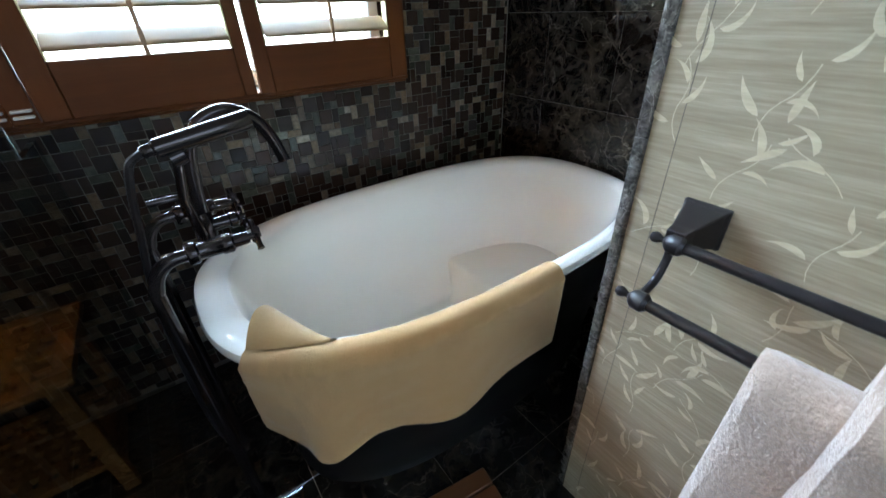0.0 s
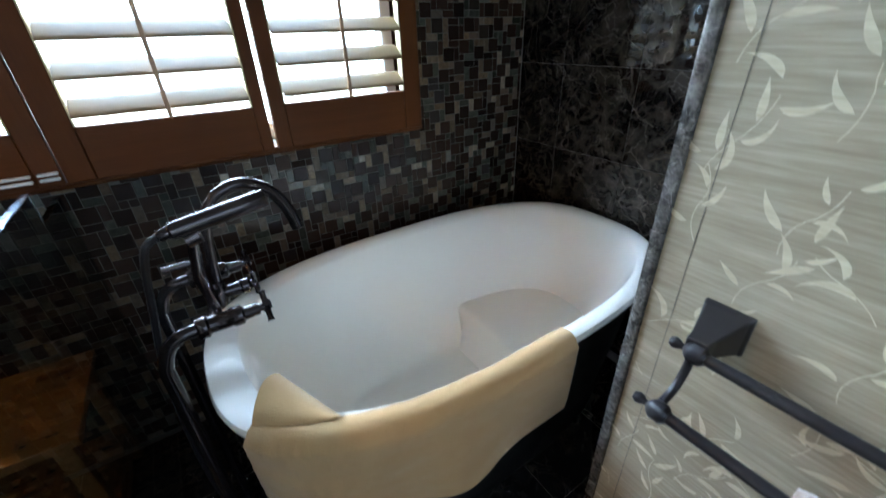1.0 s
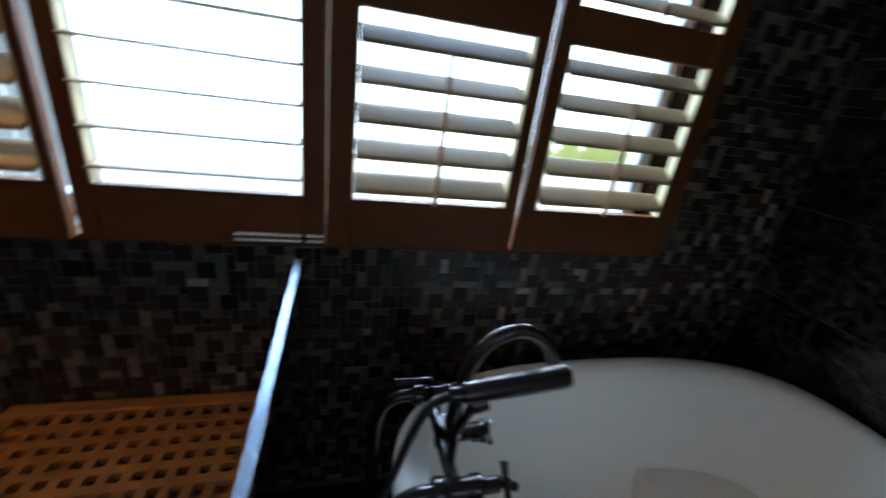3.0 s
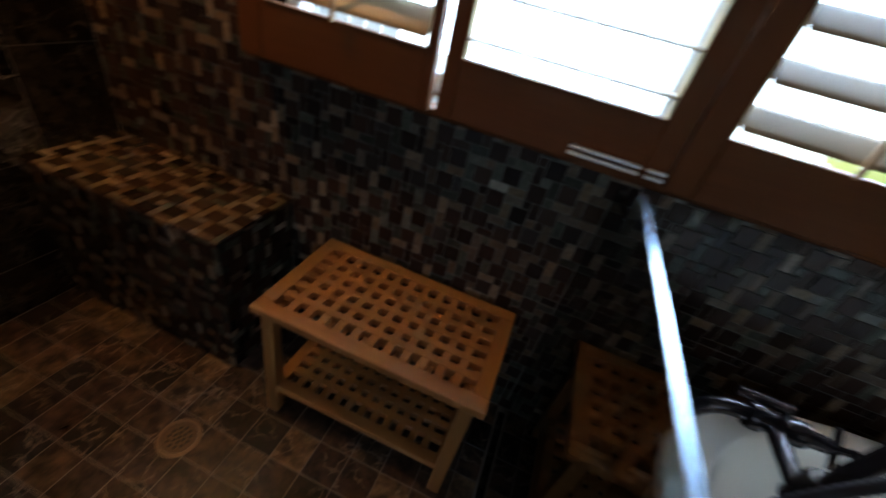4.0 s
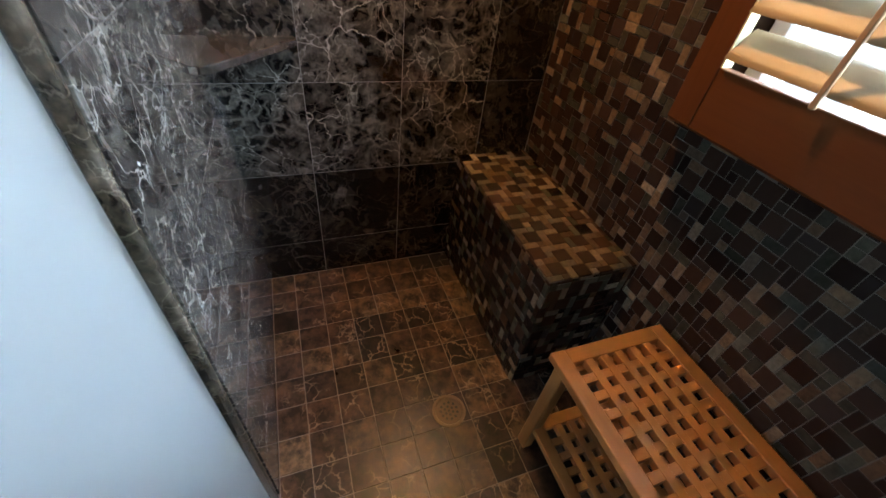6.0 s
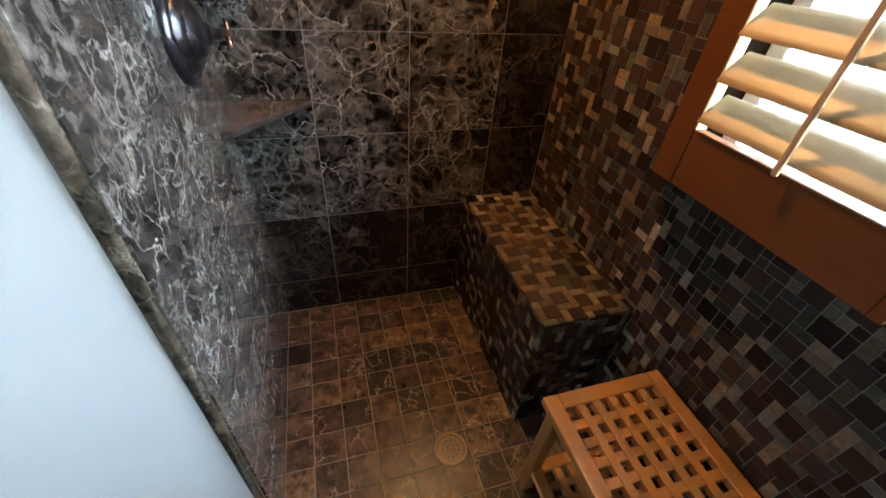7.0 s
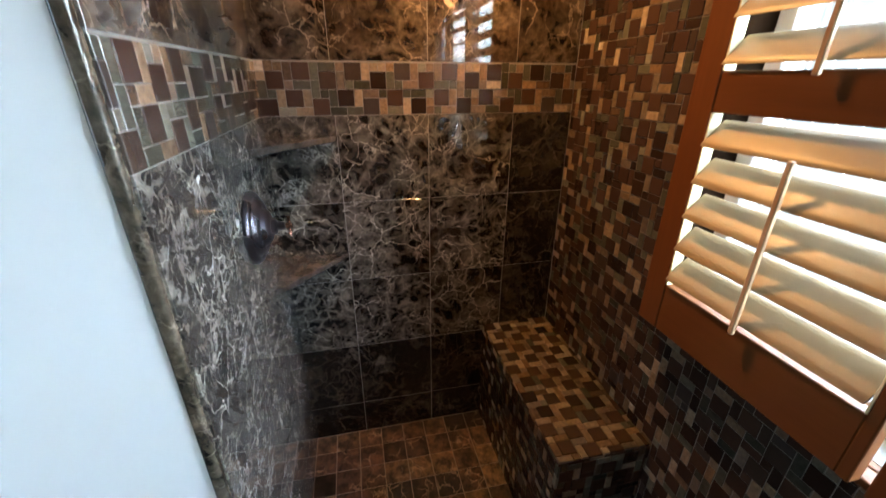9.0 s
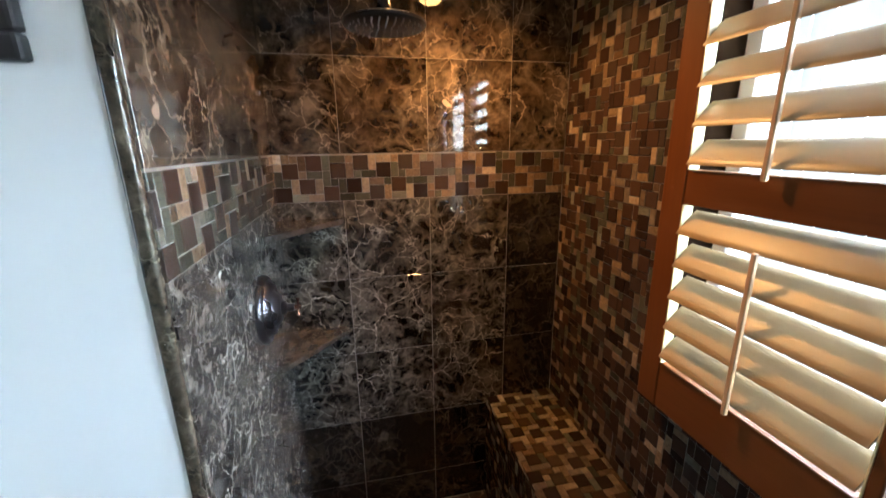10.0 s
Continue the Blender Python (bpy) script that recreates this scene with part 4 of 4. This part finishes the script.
tube([c - Vector((0, 0.010, 0)), c + Vector((0, 0.008, 0))], 0.0075, 12, own)
under(part("cross_handle", own, plain("copper_edge_bronze", (0.24, 0.12, 0.08), 0.28, 0.9, 30, 0.2, 0.02), None, "copper-toned cross handle", True), valve)

HX, HY, HZ = 0.330, -0.685, 1.842
head = empty("rain_shower", "round dark bronze rain shower hanging from the ceiling", "rain shower", at=(HX, HY, SOFFIT))
under(part("ceiling_arm", tube([(HX, HY, HZ + 0.03), (HX, HY, SOFFIT)], 0.011, 14), M_BRONZE_DK, None, "", True), head)
under(part("collar", lathe([(0, 0.022), (0.020, 0.022), (0.022, 0.030), (0.016, 0.048), (0.0, 0.048)], Matrix.Translation((HX, HY, HZ)), 20), M_BRONZE, None, "", True), head)
disc = under(part("disc", lathe([(0, -0.008), (0.094, -0.008), (0.101, -0.003), (0.101, 0.003), (0.085, 0.010), (0.040, 0.018), (0.022, 0.026), (0.0, 0.026)], Matrix.Translation((HX, HY, HZ)), 40), M_HEAD, None, "", True), head)
own = bmesh.new()
for ring, count in ((0.018, 6), (0.036, 12), (0.054, 18), (0.072, 24), (0.088, 30)):
    for i in range(count):
        a = 2 * math.pi * i / count
        x, y = HX + ring * math.cos(a), HY + ring * math.sin(a)
        tube([(x, y, HZ - 0.0075), (x, y, HZ - 0.013)], 0.0022, 6, own)
tagged(under(part("nozzles", own, plain("grey_rubber", (0.30, 0.30, 0.30), 0.5, 0, 30, 0.1, 0), None, "rows of small rubber nozzles"), head), kind="stuff")

for z in (1.312, 0.900):
    own = bmesh.new()
    low = [own.verts.new((x, y, z - 0.019)) for x, y in ((0.001, Y_SIDE + 0.001), (0.245, Y_SIDE + 0.001), (0.24, Y_SIDE + 0.02), (0.02, -0.832), (0.001, -0.828))]
    top = [own.verts.new((v.co.x, v.co.y, z)) for v in low]
    own.faces.new(low[::-1])
    own.faces.new(top)
    for k in range(5):
        own.faces.new((low[k], low[(k + 1) % 5], top[(k + 1) % 5], top[k]))
    bmesh.ops.bevel(own, geom=own.edges[:], offset=0.002, segments=1, affect="EDGES")
    tagged(part("corner_shelf", own, M_SHELF), "triangular marble corner shelf in the shower", "shelf", "corner shelves in the shower")

drain = empty("floor_drain", "round metal drain in the shower floor", "drain", at=(0.728, -0.534, 0))
m = Matrix.Translation((0.728, -0.534, 0.0012))
under(part("rim", lathe([(0.044, -0.004), (0.054, -0.004), (0.054, 0.0024), (0.051, 0.0034), (0.046, 0.0034), (0.044, 0.001)], m, 36, caps=False), M_BRASS, None, "worn bright rim", True), drain)
under(part("grate", lathe([(0, -0.004), (0.0436, -0.004), (0.0436, 0.001), (0, 0.001)], m, 30), M_GRATE), drain)
# black discs stand in for the shade inside the grate's holes
for ring, count in ((0.0, 1), (0.0135, 6), (0.027, 11)):
    for i in range(count):
        a = 2 * math.pi * i / count
        under(part("hole", lathe([(0, 0), (0.0044, 0), (0.0044, 0.0006), (0, 0.0006)], Matrix.Translation((0.728 + ring * math.cos(a), -0.534 + ring * math.sin(a), 0.0020)), 10), M_DARK), drain)

light = empty("recessed_light", "small round recessed lamp in the shower ceiling", "lamp", at=(0.30, -0.45, SOFFIT))
under(part("ring", lathe([(0.046, -0.010), (0.062, -0.010), (0.066, -0.004), (0.066, 0.0), (0.046, 0.0)], Matrix.Translation((0.30, -0.45, SOFFIT)), 32, caps=False), M_SASH, None, "", True), light)

under(part("diffuser", lathe([(0.0, -0.032), (0.020, -0.031), (0.034, -0.026), (0.043, -0.016), (0.045, -0.002)], Matrix.Translation((0.30, -0.45, SOFFIT)), 24), M_BULB, None, "glowing frosted glass", True), light)

frame_ob = empty("picture_frame", "dark bronze framed panel hanging on the white wall", "picture frame", at=(X_WHITE, -1.30, 1.65))
F0, F1, G0, G1 = -1.426, -1.126, 1.651, 2.045
for y0, y1, z0, z1 in ((F0, F1, G0, G0 + 0.030), (F0, F1, G1 - 0.030, G1), (F0, F0 + 0.030, G0 + 0.030, G1 - 0.030), (F1 - 0.030, F1, G0 + 0.030, G1 - 0.030)):
    under(part("frame_bar", box(X_WHITE + 0.0005, X_WHITE + 0.022, y0, y1, z0, z1, 0.005, 2), M_BRONZE_DK), frame_ob)
for y0, y1, z0, z1 in ((F0 + 0.030, F1 - 0.030, G0 + 0.030, G0 + 0.036), (F0 + 0.030, F1 - 0.030, G1 - 0.036, G1 - 0.030), (F1 - 0.036, F1 - 0.030, G0 + 0.036, G1 - 0.036)):
    under(part("inner_bead", box(X_WHITE + 0.0085, X_WHITE + 0.016, y0, y1, z0, z1, 0.002), M_STEEL), frame_ob)
under(part("panel", box(X_WHITE + 0.0005, X_WHITE + 0.008, F0 + 0.030, F1 - 0.030, G0 + 0.030, G1 - 0.030), plain("grey_panel", (0.30, 0.34, 0.38), 0.12, 0, 12, 0.15, 0)), frame_ob)

step = empty("teak_step", "low reddish wooden step on the floor beside the tub", "step", at=(2.16, -1.0, 0))
turn = pose(2.222, -0.905, 0, 0, 0, -8)
for i in range(5):
    o = part("board", box(-0.34, 0.0, -0.052 * i - 0.048, -0.052 * i, 0.02, 0.036, 0.003), M_STEP)
    o.matrix_world = turn
    under(o, step)
for x in (-0.30, -0.06):
    o = part("batten", box(x, x + 0.03, -0.25, -0.002, 0.0, 0.0195), M_TEAK_Y)
    o.matrix_world = turn
    under(o, step)

# leaf print on the wallpaper
own = bmesh.new()
lr = random.Random(11)


def leaf(y, z, ang, size, bend):
    """One printed leaf with a curved midrib."""
    top, low = [], []
    for k in range(9):
        t = k / 8
        w = 0.17 * size * math.sin(math.pi * t ** 0.75) * (1 - 0.35 * t)
        a = ang + bend * (t - 0.5)
        cy, cz = y + size * t * math.cos(a), z + size * t * math.sin(a)
        top.append((cy - w * 0.75 * math.sin(a), cz + w * 0.75 * math.cos(a)))
        low.append((cy + w * 0.6 * math.sin(a), cz - w * 0.6 * math.cos(a)))
    lift = X_PAPER - lr.uniform(0.0004, 0.0010)
    va = [own.verts.new((lift, p, q)) for p, q in top]
    vb = [own.verts.new((lift, p, q)) for p, q in low]
    for k in range(8):
        own.faces.new((va[k], va[k + 1], vb[k + 1], vb[k]))


def vine(y, z, ang, steps):
    """A thin curling stem with leaves to both sides."""
    pts = []
    curl = lr.choice((-1, 1)) * lr.uniform(0.10, 0.22)
    for k in range(steps):
        pts.append((y, z))
        ang += curl + lr.uniform(-0.08, 0.08)
        if k % 5 == 4:
            curl = -curl
        y, z = y + 0.012 * math.cos(ang), z + 0.012 * math.sin(ang)
        if k % 2 == 1 and y < -1.075:
            side = 1 if (k // 2) % 2 else -1
            a = ang + side * lr.uniform(0.5, 1.2)
            leaf(y + 0.006 * math.cos(a), z + 0.006 * math.sin(a), a, lr.uniform(0.030, 0.054), lr.uniform(-1.0, 1.0))
    for (y0, z0), (y1, z1) in zip(pts, pts[1:]):
        if max(y0, y1) > -1.062:
            continue
        d = Vector((z0 - z1, y1 - y0)).normalized() * 0.0006
        q = [own.verts.new((X_PAPER - 0.0003, a, b)) for a, b in ((y0 + d.x, z0 + d.y), (y1 + d.x, z1 + d.y), (y1 - d.x, z1 - d.y), (y0 - d.x, z0 - d.y))]
        own.faces.new(q)


for i in range(13):
    for j in range(16):
        vine(-1.075 - 0.098 * i + lr.uniform(-0.02, 0.02), 0.01 + 0.114 * j + (i % 2) * 0.06 + lr.uniform(-0.025, 0.025), lr.uniform(0.7, 2.4), lr.randint(7, 10))
tagged(part("leaf_print", own, M_LEAF, wall_paper, "cream leaf and vine print"), kind="stuff")
part("paper_seam", box(X_PAPER - 0.0005, X_PAPER + 0.001, -1.0965, -1.0955, 0.0, CEIL - 0.01), plain("seam_shadow", (0.16, 0.14, 0.11), 0.8, 0, 40, 0.1, 0), wall_paper)

# ---- tiles of walls, bench and floor ----
hole = [(C0 + 0.01, C1 - 0.01, CZ0 + 0.008, CZ1 - 0.008)]
pieces = mosaic(0.0, X_EAST - 0.009, 0.0, CEIL - 0.05, rng, hole, 0.36, unit=FINE)
near = [p for p in pieces if 0.06 < p[0] < 0.56 and 0.95 < p[1] < 1.62]
rest = [p for p in pieces if not (0.06 < p[0] < 0.56 and 0.95 < p[1] < 1.62)]
lay(wall_north, FACE_WINDOW, (0, 0.0065, 0), near, "mosaic_tile", rng, 0.5)
field("mosaic_field", wall_north, FACE_WINDOW, (0, 0.0065, 0), rest, rng, 0.5, "dark glass and brown stone mosaic")

bt = mosaic(0.002, 0.6895, -0.2945, -0.004, rng, green=0.1, unit=FINE)
inv = Matrix.Translation(-bench.location)
lay(bench, FACE_UP, inv @ Vector((0, 0, 0.4952)), bt, "mosaic_tile", rng, 0.3)
lay(bench, FACE_WEST, inv @ Vector((0.6832, 0, 0)), mosaic(-0.288, -0.004, 0.0, 0.4950, rng, dark=0.28, green=0.4, unit=FINE), "mosaic_tile", rng, 0.3)
field("mosaic_front", bench, FACE_WINDOW, inv @ Vector((0, -0.2882, 0)), mosaic(0.002, 0.6895, 0.0, 0.4950, rng, dark=0.28, green=0.4, unit=FINE), rng, 0.3, "mosaic front of the bench")

rows_low = (0.0, 0.168, 0.473, 0.778, 1.083, BAND0)
rows_high = (BAND1, 1.835, CEIL)
ys = (Y_SIDE - 0.008, -0.828, -0.525, -0.222, 0.0)
xs = (0.0, 0.22, 0.525, X_WHITE - 0.01)
# low rows: darker copy; high rows: copy warmed in colour for the lamp
for rows, stone in ((rows_low[:3], M_MARBLE_CALM), (rows_low[2:], M_MARBLE), (rows_high, M_MARBLE_WARMED)):
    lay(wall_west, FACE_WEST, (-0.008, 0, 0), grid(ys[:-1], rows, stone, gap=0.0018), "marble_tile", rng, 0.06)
    # the column beside the window takes the darker copy in its middle rows
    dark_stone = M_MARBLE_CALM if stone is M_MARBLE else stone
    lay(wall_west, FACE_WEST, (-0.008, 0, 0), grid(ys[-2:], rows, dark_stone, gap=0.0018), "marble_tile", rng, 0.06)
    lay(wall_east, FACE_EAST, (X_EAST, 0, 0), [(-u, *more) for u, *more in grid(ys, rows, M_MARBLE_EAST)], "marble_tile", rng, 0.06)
    side_stone = stone if stone is M_MARBLE_WARMED else M_MARBLE_SIDE
    lay(wall_shower_side, FACE_SOUTH, (0, Y_SIDE - 0.008, 0), [(-u, *more) for u, *more in grid(xs, rows, side_stone)], "marble_tile", rng, 0.06)
lay(wall_west, FACE_WEST, (-0.0055, 0, 0), mosaic(Y_SIDE, -0.001, BAND0, BAND1, rng, green=0.4), "mosaic_tile", rng, 0.5)
lay(wall_shower_side, FACE_SOUTH, (0, Y_SIDE - 0.0055, 0), [(-u, *more) for u, *more in mosaic(0.0, X_WHITE - 0.01, BAND0, BAND1, rng, green=0.55)], "mosaic_tile", rng, 0.5)
lay(wall_east, FACE_EAST, (X_EAST - 0.0025, 0, 0), [(-u, *more) for u, *more in mosaic(Y_SIDE, -0.001, BAND0, BAND1, rng, dark=0.35, green=0.45)], "mosaic_tile", rng, 0.5)

fx = [0.0] + [0.090 + 0.0975 * i for i in range(15)] + [1.525]
fy = [Y_SIDE] + [-0.959 + 0.0975 * i for i in range(10)] + [-0.001]
lay(floor, FACE_UP, (0, 0, -0.0075), grid(fx, fy, M_FLOOR, 0.0075, 0.001, 0.0029), "floor_tile", rng, 0.12)
big_x = [1.529 + 0.305 * i for i in range(6)]
big_y = [-0.02 - 0.305 * i for i in range(5)][::-1]
lay(floor, FACE_UP, (0, 0, -0.0075), grid(big_x, big_y, M_MARBLE_CALM, 0.0075, 0.001, 0.0015), "floor_tile", rng, 0.05)
lay(floor, FACE_UP, (0, 0, -0.0075), grid([1.529, 1.834, 2.139, 2.372], [-2.99, -2.765, -2.46, -2.155, -1.85, -1.545, -1.2405], M_MARBLE_CALM, 0.0075, 0.001, 0.0015), "floor_tile", rng, 0.05)
lay(floor, FACE_UP, (0, 0, -0.0075), grid([0.83, 1.18, 1.526], [-2.99 + 0.305 * i for i in range(7)], M_MARBLE_CALM, 0.0075, 0.001, 0.0015), "floor_tile", rng, 0.05)
